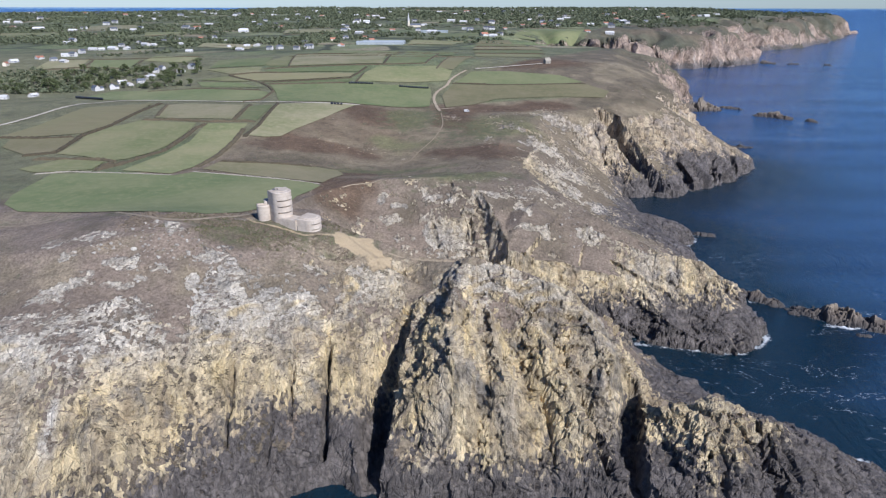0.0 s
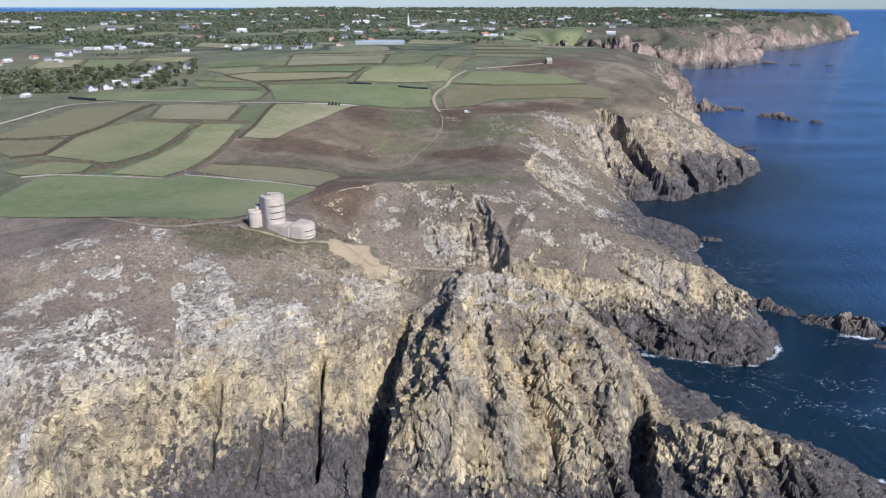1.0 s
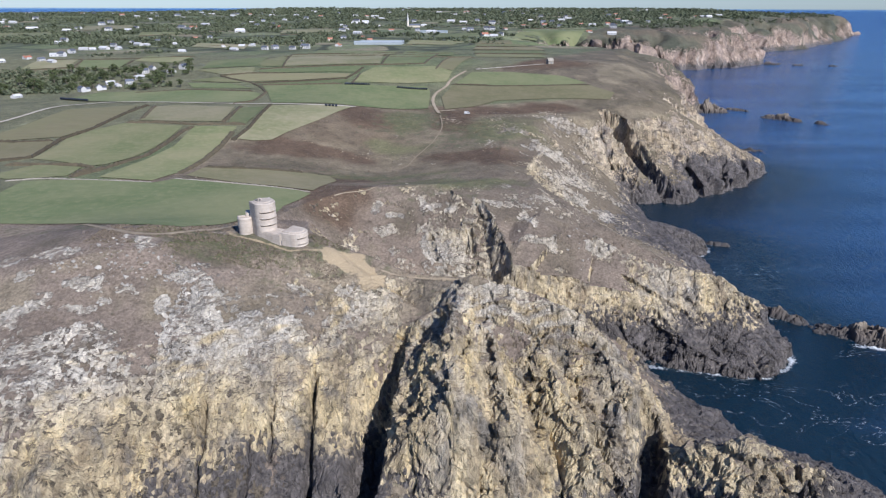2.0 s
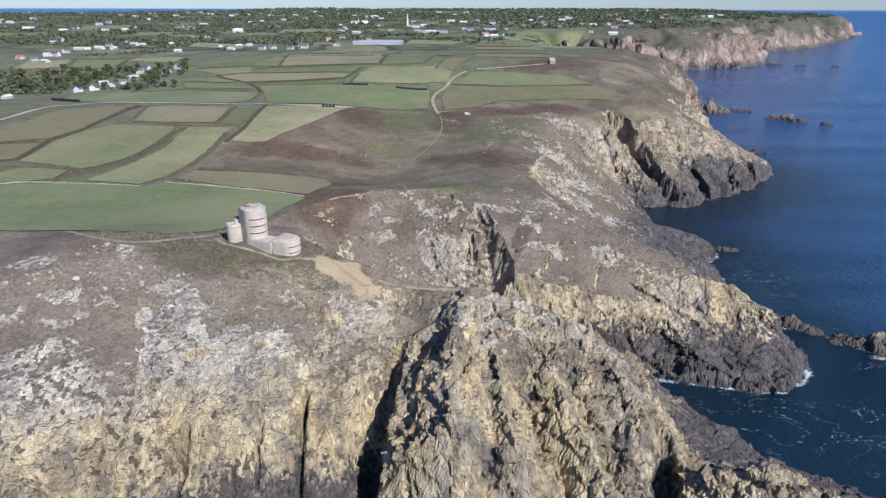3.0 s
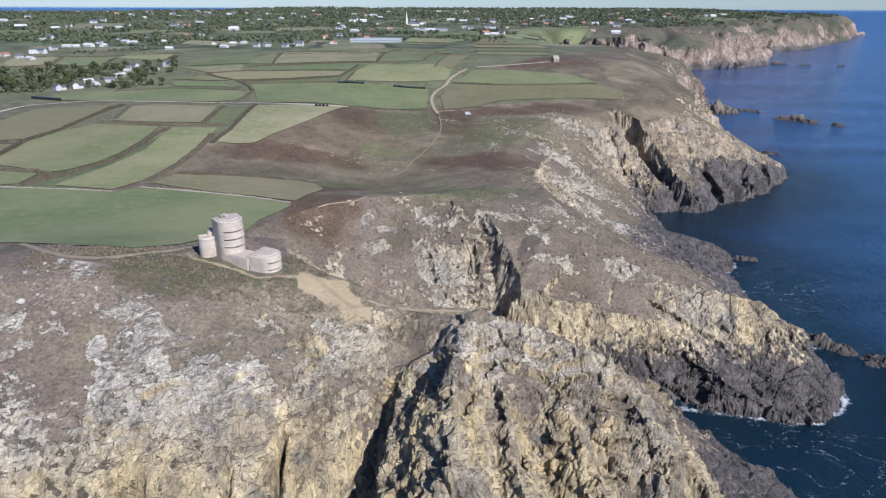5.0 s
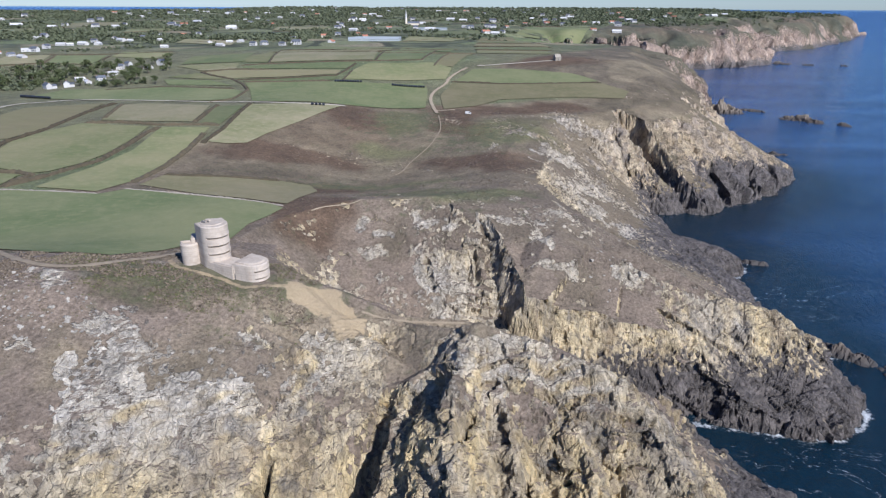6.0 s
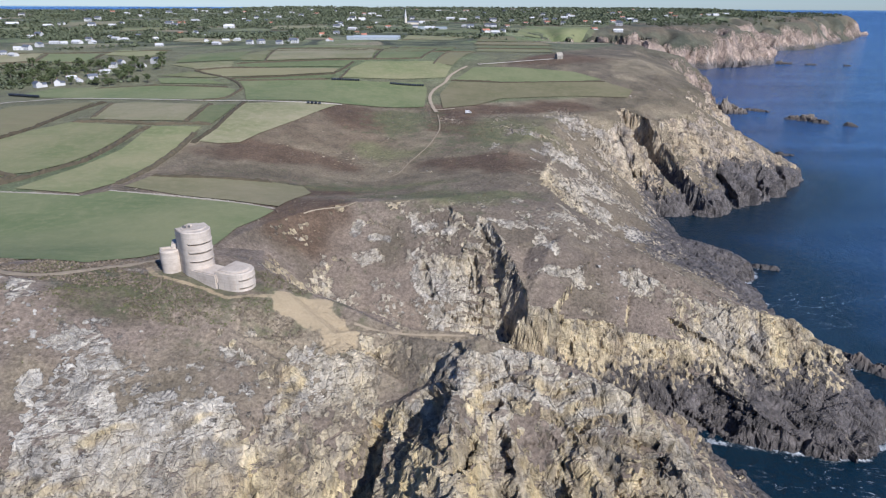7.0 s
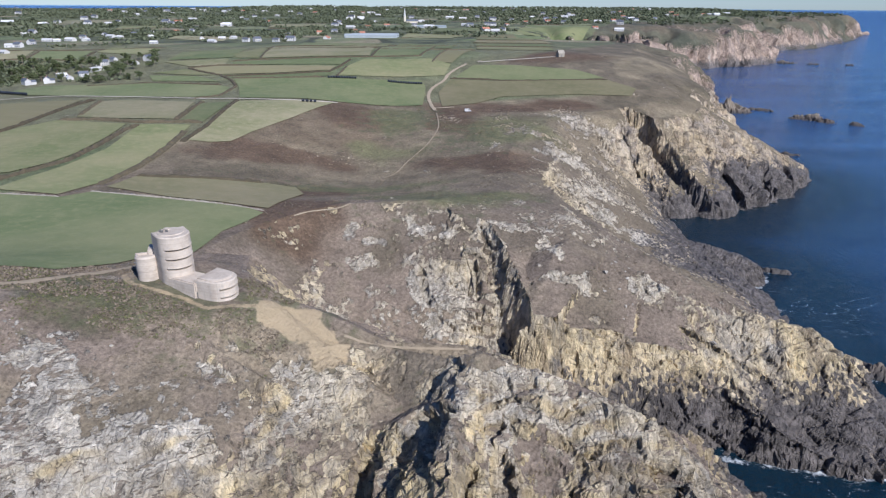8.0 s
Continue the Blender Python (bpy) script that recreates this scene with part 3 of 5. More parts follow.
# bare rock: on steep ground, near the water, and in outcrops on the heath
out_a, out_b, out_c = smooth_noise(X, Y, 24, 71, 5), smooth_noise(X, Y, 9, 81, 4), smooth_noise(X, Y, 5, 84, 3)
zone = np.maximum.reduce([1.4 * hump(X, Y, -122, 208, 90, 29), 0.9 * hump(X, Y, -40, 220, 24, 13), hump(X, Y, 20, 210, 40, 26), 0.55 * hump(X, Y, 85, 300, 45, 26), 0.75 * hump(X, Y, 95, 370, 30, 45),
                          0.9 * hump(X, Y, 90, 450, 34, 44), 0.8 * hump(X, Y, -8, 300, 48, 24), 0.7 * hump(X, Y, 45, 318, 20, 14), 0.85 * hump(X, Y, 25, 560, 34, 24), 0.4 * hump(X, Y, -60, 470, 60, 18), 0.9 * hump(X, Y, 55, 500, 34, 44), 0.75 * hump(X, Y, -40, 330, 24, 24), 0.62 * hump(X, Y, 35, 335, 45, 24), 0.95 * hump(X, Y, -28, 286, 24, 16), 0.6 * hump(X, Y, 70, 400, 40, 50), 0.85 * hump(X, Y, 95, 560, 40, 34)])
rock = np.maximum(step(0.52, 0.92, steep + 0.3 * out_b + 0.25 * out_c), np.clip(0.42 + 0.16 * step(-45, -75, X) + 1.45 * out_a + 0.30 * out_b + 0.35 * out_c, 0, 0.9) * np.clip(zone * 1.4, 0, 1.15))
# the bare face of the great slope, with tongues of heath running down into it, and the outcrops above
FACE = [(-175, 192), (-147, 190), (-126, 191), (-119, 197), (-109, 201), (-100, 198), (-93, 187), (-87, 189), (-88, 201), (-88, 218), (-76, 218), (-72, 207), (-64, 212), (-48, 215), (-42, 208), (-40, 217), (-38, 232), (-31, 240), (-20, 242), (-13, 239), (-13, 120), (-175, 120)]
OUTCROPS = [(-131, 229, 12, 4), (-105, 238, 8, 5), (-150, 227, 5, 4), (-140, 218, 6, 3), (-128, 209, 5, 2.5), (-120, 214, 7, 3), (-104, 214, 4, 2.5), (-108, 209, 4, 2), (-88, 224, 5, 5), (-81, 218, 6, 4), (-92, 212, 2.5, 3.5), (-116, 205, 5, 2.5),
            (-130, 204, 7, 3), (-137, 199, 5, 4), (-49, 227, 7, 4), (-37, 223, 5, 7), (-48, 236, 4, 2.5), (-78, 219, 3, 2), (-63, 213, 4, 2.5), (-86, 258, 4, 2)]
bend = 3.0 * out_b
fd, _ = to_line(X + bend, Y + 2.5 * out_c, FACE)
fd = np.where(inside(X + bend, Y + 2.5 * out_c, FACE), fd, -fd)
slope_side = step(-10, -18, X) * step(-190, -170, X) * step(262, 255, Y) * step(120, 130, Y)
crop_out = np.zeros(X.shape)
for ox, oy, rx, ry in OUTCROPS:
    crop_out = np.maximum(crop_out, hump(X, Y, ox, oy, 1.15 * rx, 1.15 * ry))
crop_out = 0.85 * step(0.22, 0.75, crop_out + 0.55 * out_b + 0.55 * out_c)
face = np.maximum(step(-2.5, 2.0, fd) * (0.78 + 0.35 * out_a), np.maximum(crop_out, 0.42 * rock))
rock = rock * (1 - slope_side) + face * slope_side
bare_capes = np.maximum.reduce([1.05 * hump(X, Y, 2, 314, 15, 12), 0.9 * hump(X, Y, 24, 308, 4, 24), 1.3 * hump(X, Y, 45, 192, 75, 28), hump(X, Y, 12, 208, 30, 22), 1.3 * hump(X, Y, 130, 165, 70, 30), hump(X, Y, 125, 285, 38, 28), 1.0 * hump(X, Y, 232, 568, 75, 46), hump(X, Y, 135, 400, 30, 50), hump(X, Y, 140, 540, 30, 40)])
rock = np.maximum(rock, step(0.35, 0.6, bare_capes + 0.25 * out_a + 0.1 * out_b))
vein = step(0.10, 0.30, smooth_noise(X, Y, 12, 87, 4) + 0.25 * out_c)
rock = rock * (1 - 0.85 * vein * hump(X, Y, 20, 218, 44, 20)) * (1 - 0.9 * hump(X, Y, -7, 229, 7, 10))
rock = rock * (1 - 0.72 * step(30, 36, Z) * hump(X, Y, 58, 312, 32, 22))
BEYOND = [(42, 322, 5.2, 6.8), (49, 305, 10.9, 3.0), (76, 311, 6.9, 10.9), (35, 359, 2.6, 4.9), (52, 344, 5.9, 3.6), (27, 336, 8.0, 3.5), (73, 488, 13.8, 14.0), (88, 488, 10.9, 14.0), (91, 430, 8.8, 12.9), (73, 433, 4.1, 4.2), (133, 439, 15.0, 14.0), (37, 311, 2.1, 2.5), (-45, 320, 2.8, 5.8), (-34, 337, 2.6, 5.2), (-28, 324, 7.1, 4.3), (-20, 312, 6.5, 5.3), (6, 334, 6.2, 2.5), (-24, 333, 7.3, 2.6), (-5, 338, 5.3, 2.5), (34, 477, 4.4, 8.5), (105, 414, 9.9, 11.1)]
crop_out = np.zeros(X.shape)
for ox, oy, rx, ry in BEYOND:
    crop_out = np.maximum(crop_out, hump(X, Y, ox, oy, 1.15 * rx, 1.15 * ry))
crop_out = 0.8 * step(0.25, 0.75, crop_out + 0.5 * out_b + 0.55 * out_c) * step(275, 285, Y)
rock = rock * (1 - 0.85 * hump(X, Y, -60, 306, 18, 32))
rock = np.maximum(rock, crop_out)
rock = np.maximum(rock, step(20, 9, Z) * (SHORE < 60))
distant = step(800, 1100, Y)
rock = rock * (1 - distant) + distant * np.clip(0.42 + 0.5 * (steep - 1.0) + 1.5 * smooth_noise(X, Y, 90, 86, 5) + 0.5 * step(70, 15, Z) - 0.28 * step(35, 75, Z), 0, 1)
pale = step(1.15, 0.6, steep) * np.maximum.reduce([step(36, 48, Z) * step(20, -60, X) * step(290, 260, Y), 0.85 * hump(X, Y, 20, 216, 40, 16), 0.85 * hump(X, Y, -8, 296, 46, 24), 0.6 * hump(X, Y, 80, 330, 50, 40), 0.5 * hump(X, Y, 80, 450, 40, 40)])
pale = np.maximum.reduce([pale, crop_out, 1.3 * hump(X, Y, -117, 157, 2.0, 7), 0.95 * hump(X, Y, -1, 307, 27, 15), 0.7 * hump(X, Y, 92, 450, 34, 46), 0.75 * hump(X, Y, 40, 335, 45, 22), 0.7 * hump(X, Y, 95, 560, 40, 34)])
pinkish = 0.35 * step(400, 560, Y) + 0.65 * step(620, 1000, Y)
splash = np.maximum.reduce([16 * hump(X, Y, 130, 168, 50, 30), 11 * hump(X, Y, 96, 208, 26, 22), 4 * hump(X, Y, 110, 275, 60, 22), 13 * hump(X, Y, 215, 550, 85, 44), 11 * hump(X, Y, 150, 400, 40, 50), 12 * hump(X, Y, -50, 170, 40, 24), 6 * hump(X, Y, -100, 165, 30, 22)])
lichen = step(700, 380, Y) * np.clip(0.35 + 0.75 * hump(X, Y, -42, 200, 36, 30) + 0.6 * hump(X, Y, -100, 180, 40, 30) + 0.6 * hump(X, Y, -25, 224, 14, 20) + 0.8 * hump(X, Y, 20, 188, 40, 24) + 0.6 * hump(X, Y, 110, 290, 45, 25), 0, 1.1)
# jointed blocks, in three sizes, push the rock in and out
rock = rock * (1 - 0.95 * hump(X, Y, -60, 246, 28, 9)) * (1 - 0.9 * hump(X, Y, -28, 247, 10, 6))
sel = (rock > 0.02) & (Y < 3600) & (Y > 100) & (X > -400) & (X < 2100)
px, py, pz = X[sel], Y[sel], Z[sel]
rough = rock[sel] * np.clip(0.2 + 0.7 * steep[sel], 0.3, 1.2) * (1 - 0.5 * step(1.7, 3.2, steep[sel]))
push = np.zeros(px.shape)
# blocks finer than the sheet can carry are left to the material
cell = np.maximum(np.gradient(GX)[None, :] * np.hypot(1, zx), np.gradient(GY)[:, None] * np.hypot(1, zy))[sel]
c, s = math.cos(radians(24)), math.sin(radians(24))
for size, tall, amount, salt in ((60, 1.3, 15.0 * step(600, 1400, py), 51), (12, 1.4, 1.6 * (1 + 0.9 * step(400, 560, py)), 101), (24, 1.2, 3.2 * step(400, 540, py) * step(1100, 750, py), 121), (5.0, 1.2, 1.4 * (1 - 0.4 * step(380, 560, py)), 151), (2.3, 1.0, 0.42, 201)):
    u, v, w = (c * px + s * py) / size, (-s * px + c * py) / size, (pz + 0.25 * px) / (size * tall)
    lift, joint = blocks(u, v, w, salt)
    push += amount * step(1.15 * size, 0.45 * size, cell) * (0.8 * lift - 0.6 * np.exp(-((joint / 0.07) ** 2)))
D = np.zeros(X.shape)
D[sel] = push * rough * (1 + 0.35 * step(420, 1100, py)) * (1 - 0.42 * step(-12, -24, px)) * (1 - 0.6 * hump(px, py, 58, 281, 34, 11))
grain = 0.25 * smooth_noise(X, Y, 7, 61, 4) * step(600, 300, Y) * np.maximum(step(-62, -40, X), step(258, 245, Y))
PTS = np.stack([X, Y, Z + grain], -1) + N * D[..., None]
# heath colours
cover = np.empty(X.shape + (3,))
cover[:] = (0.222, 0.176, 0.138)
tone = smooth_noise(X, Y, 60, 91, 4)


def tint(mask, colour):
    cover[:] = cover * (1 - mask[..., None]) + np.array(colour) * mask[..., None]


XW, YW = X + 26 * smooth_noise(X, Y, 45, 701, 4), Y + 30 * smooth_noise(X, Y, 45, 711, 4)
bracken = np.maximum.reduce([0.45 * hump(XW, YW, -60, 490, 60, 50), 0.9 * hump(XW, YW, 60, 585, 60, 16), 0.8 * hump(XW, YW, -70, 385, 40, 30), hump(XW, YW, 25, 445, 52, 26), hump(XW, YW, -95, 452, 46, 20), hump(XW, YW, -50, 545, 34, 30), hump(XW, YW, 95, 600, 30, 20), hump(XW, YW, -52, 330, 20, 26), hump(XW, YW, 80, 770, 90, 40), hump(XW, YW, 15, 545, 14, 50)])
dry = smooth_noise(X, Y, 30, 721, 5)
tint(step(300, 420, YW) * 0.7, (0.168, 0.138, 0.086))
tint(step(625, 700, YW) * 0.6, (0.100, 0.084, 0.062))
tint(step(880, 1080, Y) * 0.8, (0.084, 0.086, 0.060))
tint(step(900, 1080, Y) * step(0.0, 0.35, smooth_noise(X, Y, 130, 733, 5)) * 0.8, (0.135, 0.108, 0.078))
tint(step(900, 1080, Y) * step(0.05, 0.35, smooth_noise(X, Y, 70, 737, 4)) * 0.7, (0.050, 0.056, 0.040))
tint(step(0.08, 0.45, dry) * step(1000, 850, Y) * 0.6, (0.262, 0.218, 0.145))
tint(step(0.10, 0.5, -dry) * 0.7, (0.112, 0.094, 0.062))
tint(0.75 * np.maximum(hump(XW, YW, 50, 345, 65, 50), hump(XW, YW, 90, 450, 50, 60)), (0.164, 0.132, 0.100))
tint(step(0.24, 0.7, bracken + 0.35 * tone) * 0.9, (0.112, 0.074, 0.048))
grassy = np.maximum.reduce([hump(XW, YW, -22, 550, 22, 34), 0.85 * hump(XW, YW, 2, 362, 50, 18), 0.7 * hump(XW, YW, -45, 402, 60, 14), 0.6 * hump(XW, YW, 60, 535, 40, 36), 0.8 * hump(XW, YW, 45, 520, 40, 40), 0.7 * hump(XW, YW, -30, 480, 26, 26)])
tint(step(0.30, 0.7, grassy + 0.3 * dry) * 0.75, (0.140, 0.140, 0.068))
FARM = [(-900, 290), (-215, 292), (-150, 378), (-150, 450), (-118, 470), (-80, 592), (0, 598), (60, 612), (165, 640), (150, 690), (60, 730), (120, 800), (240, 1000), (240, 1400), (420, 1750), (800, 2100), (1500, 2900), (1500, 5200), (-5200, 5200), (-5200, 290)]
df, _ = to_line(XW * 0.3 + X * 0.7, YW * 0.3 + Y * 0.7, FARM)
farm = np.where(inside(XW * 0.3 + X * 0.7, YW * 0.3 + Y * 0.7, FARM), step(0, 12, df), 0.0)
tint(farm, (0.150, 0.148, 0.088))
tint(farm * step(0.0, 0.5, smooth_noise(X, Y, 120, 731, 3)), (0.125, 0.150, 0.075))
patch, edge_of = blocks((X + 0.25 * Y) / 120, (Y - 0.2 * X) / 95, X * 0 + 0.5, 761)
mosaic = farm * step(830, 980, Y)
tint(mosaic, (0.112, 0.122, 0.070))
tint(mosaic * step(0.25, 0.35, patch), (0.165, 0.178, 0.098))
tint(mosaic * step(0.75, 0.85, patch), (0.235, 0.205, 0.135))
tint(mosaic * step(-0.55, -0.65, patch), (0.135, 0.160, 0.080))
tint(mosaic * step(0.10, 0.05, edge_of), (0.060, 0.066, 0.042))
green = np.maximum.reduce([hump(X, Y, -70, 248, 40, 14), 0.8 * hump(X, Y, -12, 555, 16, 40), 0.6 * hump(X, Y, 2, 362, 46, 18), 0.7 * hump(X, Y, 25, 500, 36, 36), 0.5 * hump(X, Y, -45, 402, 60, 16), 0.6 * hump(X, Y, -30, 540, 30, 40), 0.5 * hump(X, Y, -120, 262, 60, 10)])
soil = np.zeros(X.shape)
d, _ = to_line(X, Y, [(-84, 259), (-80, 254), (-72, 250.5), (-64, 249), (-57, 244.5), (-49, 247), (-40, 250)])
soil = 0.6 * step(1.8, 0.5, d)
d, _ = to_line(X, Y, [(-42, 248), (-33, 247), (-28, 243.5), (-26, 240)])
soil = np.maximum(soil, step(7, 1.5, d + 3.5 * smooth_noise(X, Y, 6, 741, 3)))
rock = rock * (1 - 0.9 * soil) * (1 - 0.9 * hump(X, Y, -62, 246, 26, 8))
ground = tagged(sheet("ground", GX, GY, PTS, M_GROUND, {"rock": rock, "pale": pale, "pinkish": pinkish, "splash": splash, "lichen": lichen, "cover": cover, "green": green, "soil": soil}), "heath-covered granite cliffs and farmland above the sea", "ground", kind="structure")

# ---- the sea ----
SX = spread(-60, 260, 2.4, -5300, 5000, 0.10, 0.03)
SY = spread(130, 640, 2.6, -500, 5050, 0.10, 0.03)
X2, Y2 = np.meshgrid(SX, SY)
_, d2, land2 = height(X2, Y2)
r2 = np.hypot(X2, Y2)
# past the reach of the eye the sheet climbs a little, for the water that lies beyond its rim
Z2 = 108 * np.clip((r2 - 3000) / 1990, 0, 1.0) ** 2
exposed = step(60, 120, X2) * step(900, 500, Y2)
surf = np.exp(-d2 / 4.5) * (0.40 + 0.50 * exposed + 0.75 * hump(X2, Y2, 168, 150, 40, 22)) * (1 - 0.35 * step(380, 500, Y2))
surf = surf + 0.8 * np.maximum.reduce([1.3 * hump(X2, Y2, 204, 282, 18, 7), 0.8 * hump(X2, Y2, 134, 191, 9, 6), 0.8 * hump(X2, Y2, 146, 178, 9, 6), 0.55 * hump(X2, Y2, 104, 230, 6, 8), 0.3 * hump(X2, Y2, 97, 262, 7, 3), hump(X2, Y2, 330, 702, 18, 8), 0.8 * hump(X2, Y2, 172, 312, 10, 8), 0.8 * hump(X2, Y2, 182, 414, 9, 6)])
drift = step(60, 110, X2) * step(480, 330, Y2) * step(190, 20, d2)
sea = tagged(sheet("sea", SX, SY, np.stack([X2, Y2, Z2], -1), M_SEA, {"surf": surf, "drift": drift, "near_shore": np.exp(-d2 / 65) * step(900, 500, Y2)}), "dark blue sea with white foam along the rocks", "sea", kind="structure")


# ---- helpers for things ----
SURFACE = Z + grain


def zat(x, y):
    """The ground's height at a place."""
    i, j = min(max(np.searchsorted(GX, x) - 1, 0), len(GX) - 2), min(max(np.searchsorted(GY, y) - 1, 0), len(GY) - 2)
    u, v = (x - GX[i]) / (GX[i + 1] - GX[i]), (y - GY[j]) / (GY[j + 1] - GY[j])
    a, b = SURFACE[j, i] * (1 - u) + SURFACE[j, i + 1] * u, SURFACE[j + 1, i] * (1 - u) + SURFACE[j + 1, i + 1] * u
    return float(a * (1 - v) + b * v)


def grid_of(A, xs, ys):
    """Values of a ground grid at many places."""
    i, j = np.clip(np.searchsorted(GX, xs) - 1, 0, len(GX) - 2), np.clip(np.searchsorted(GY, ys) - 1, 0, len(GY) - 2)
    return A[j, i]


def part(name, bm, material, parent=None, label=""):
    me = bpy.data.meshes.new(name)
    bm.to_mesh(me)
    bm.free()
    me.materials.append(material)
    ob = new(name, me)
    ob.parent = parent
    if label:
        ob["label"] = label
    return ob


def raw(name, verts, faces, material, parent=None):
    me = bpy.data.meshes.new(name)
    me.from_pydata(verts, [], faces)
    me.materials.append(material)
    ob = new(name, me)
    ob.parent = parent
    return ob


def empty(name, x, y, z=None, turn=0):
    ob = new(name)
    ob.matrix_world = pose(x, y, zat(x, y) if z is None else z, 0, 0, turn)
    return ob


def add_box(bm, x0, x1, y0, y1, z0, z1, bevel=0.0):
    made = bmesh.ops.create_cube(bm, size=1, matrix=Matrix.Translation(((x0 + x1) / 2, (y0 + y1) / 2, (z0 + z1) / 2)) @ Matrix.Diagonal((x1 - x0, y1 - y0, z1 - z0, 1)))
    if bevel:
        edges = list({e for v in made["verts"] for e in v.link_edges})
        bmesh.ops.bevel(bm, geom=edges, offset=bevel, segments=2, affect="EDGES")


def box(*size, bevel=0.0):
    bm = bmesh.new()
    add_box(bm, *size, bevel=bevel)
    return bm


def along(pts, gap):
    """Places along a line at even gaps, with its heading there."""
    out = []
    for (ax, ay), (bx, by) in zip(pts, pts[1:]):
        n = max(1, int(math.hypot(bx - ax, by - ay) / gap))
        out += [(ax + (bx - ax) * k / n, ay + (by - ay) * k / n) for k in range(n)]
    out.append(pts[-1])
    turned = []
    for k, (x, y) in enumerate(out):
        (px, py), (qx, qy) = out[max(0, k - 1)], out[min(len(out) - 1, k + 1)]
        turned.append((x, y, math.atan2(qy - py, qx - px)))
    return turned


def soft_line(pts):
    """The same line with its corners rounded."""
    out = [pts[0]]
    for k in range(1, len(pts) - 1):
        (ax, ay), (bx, by), (cx, cy) = pts[k - 1], pts[k], pts[k + 1]
        out += [((ax + 3 * bx) / 4, (ay + 3 * by) / 4), ((cx + 3 * bx) / 4, (cy + 3 * by) / 4)]
    return out + [pts[-1]]


# ---- fields, hedge banks and tracks ----
FIELD_WORDS = {"pasture": "close-grazed green pasture between hedge banks", "meadow": "yellow-green meadow between scrubby hedge banks", "hay": "pale cut hay field with green streaks",
               "straw": "tan stubble field edged by hedge banks", "rough": "rough olive grazing land gone to seed", "heather": "red-brown bracken field on the clifftop"}
FIELD_AREAS = []


def field(kind, corners):
    FIELD_AREAS.append(corners)
    bm = bmesh.new()
    bm.faces.new([bm.verts.new((x, y, 0)) for x, y in corners])
    bmesh.ops.triangulate(bm, faces=bm.faces[:])
    for _ in range(8):
        long = [e for e in bm.edges if e.calc_length() > (4.5 if corners[0][1] < 350 else 14)]
        if not long:
            break
        bmesh.ops.subdivide_edges(bm, edges=long, cuts=1)
        bmesh.ops.triangulate(bm, faces=bm.faces[:])
    for v in bm.verts:
        v.co.z = zat(v.co.x, v.co.y) + 0.25 + 0.00035 * v.co.y
    bmesh.ops.recalc_face_normals(bm, faces=bm.faces[:])
    if sum(f.normal.z for f in bm.faces) < 0:
        bmesh.ops.reverse_faces(bm, faces=bm.faces[:])
    ob = part("field", bm, M_FIELDS[kind])
    for p in ob.data.polygons:
        p.use_smooth = True
    tagged(ob, FIELD_WORDS[kind], "field", "farm fields", "structure")


def hedge_bank(line, stone=False):
    """An earth bank with scrub on it, or a low wall of field stones: a lumpy ridge along a field's edge."""
    verts, faces = [], []
    far = max(1.0, sum(y for _, y in line) / len(line) / 420)
    mid = sum(y for _, y in line) / len(line)
    width, high = (2.0, 1.3) if mid < 560 else (1.5, 1.0)
    if stone:
        width, high = 0.42, 0.6
    spots = along(line, 1.2 if stone else 2.2 * far)
    for k, (x, y, a) in enumerate(spots):
        end = 0.3 if k in (0, len(spots) - 1) else 1.0
        lump = 0.75 + 0.5 * random.random()
        for s, h in ((-1, -0.4), (-0.72, 0.55), (-0.2, 1.0), (0.3, 0.92), (0.75, 0.5), (1, -0.4)):
            w = s * width * (0.85 + 0.35 * random.random())
            vx, vy = x - math.sin(a) * w, y + math.cos(a) * w
            verts.append((vx, vy, zat(vx, vy) + high * (h if h < 0 else h * lump * end * (0.75 + 0.5 * random.random()))))
        if k:
            b = 6 * k
            faces += [(b - 6 + q, b + q, b + q + 1, b - 5 + q) for q in range(5)]
    faces += [(0, 1, 2, 3, 4, 5), tuple(range(len(verts) - 1, len(verts) - 7, -1))]
    if stone:
        tagged(raw("stone_wall", verts, faces, M_DRYSTONE), "low pale dry-stone wall along the pasture", "wall", "field walls")
        return
    tagged(raw("hedge_bank", verts, faces, M_BANK), "brown scrub-covered earth bank dividing the fields", "hedge bank", "hedge banks")


TRACK_LINES = []


def track(kind, width, line):
    """A worn way laid over the ground, a little ragged at its edges."""
    words = {"farm_track": ("pale unpaved farm lane between fields", M_LANE), "sand_track": ("sandy vehicle track over the headland", M_SAND), "foot_path": ("narrow bare-earth cliff path through the heath", M_PATH), "lane": ("pale lane across the heath", M_LANE)}
    line = soft_line(soft_line(line))
    TRACK_LINES.append((line, width))
    verts, faces = [], []
    for k, (x, y, a) in enumerate(along(line, 1.6)):
        for s in (-1, -0.35, 0.35, 1):
            w = s * width / 2 * (0.8 + 0.5 * random.random() if abs(s) == 1 else 1)
            vx, vy = x - math.sin(a) * w, y + math.cos(a) * w
            verts.append((vx, vy, zat(vx, vy) + ((0.10 if abs(s) == 1 else 0.2) + 0.0006 * y) * (0.35 if y < 300 else 1)))
        if k:
            b = 4 * k
            faces += [(b - 4 + q, b + q, b + q + 1, b - 3 + q) for q in range(3)]
    ob = raw(kind, verts, faces, words[kind][1])
    tagged(ob, words[kind][0], kind.split("_")[-1], kind=("structure"))


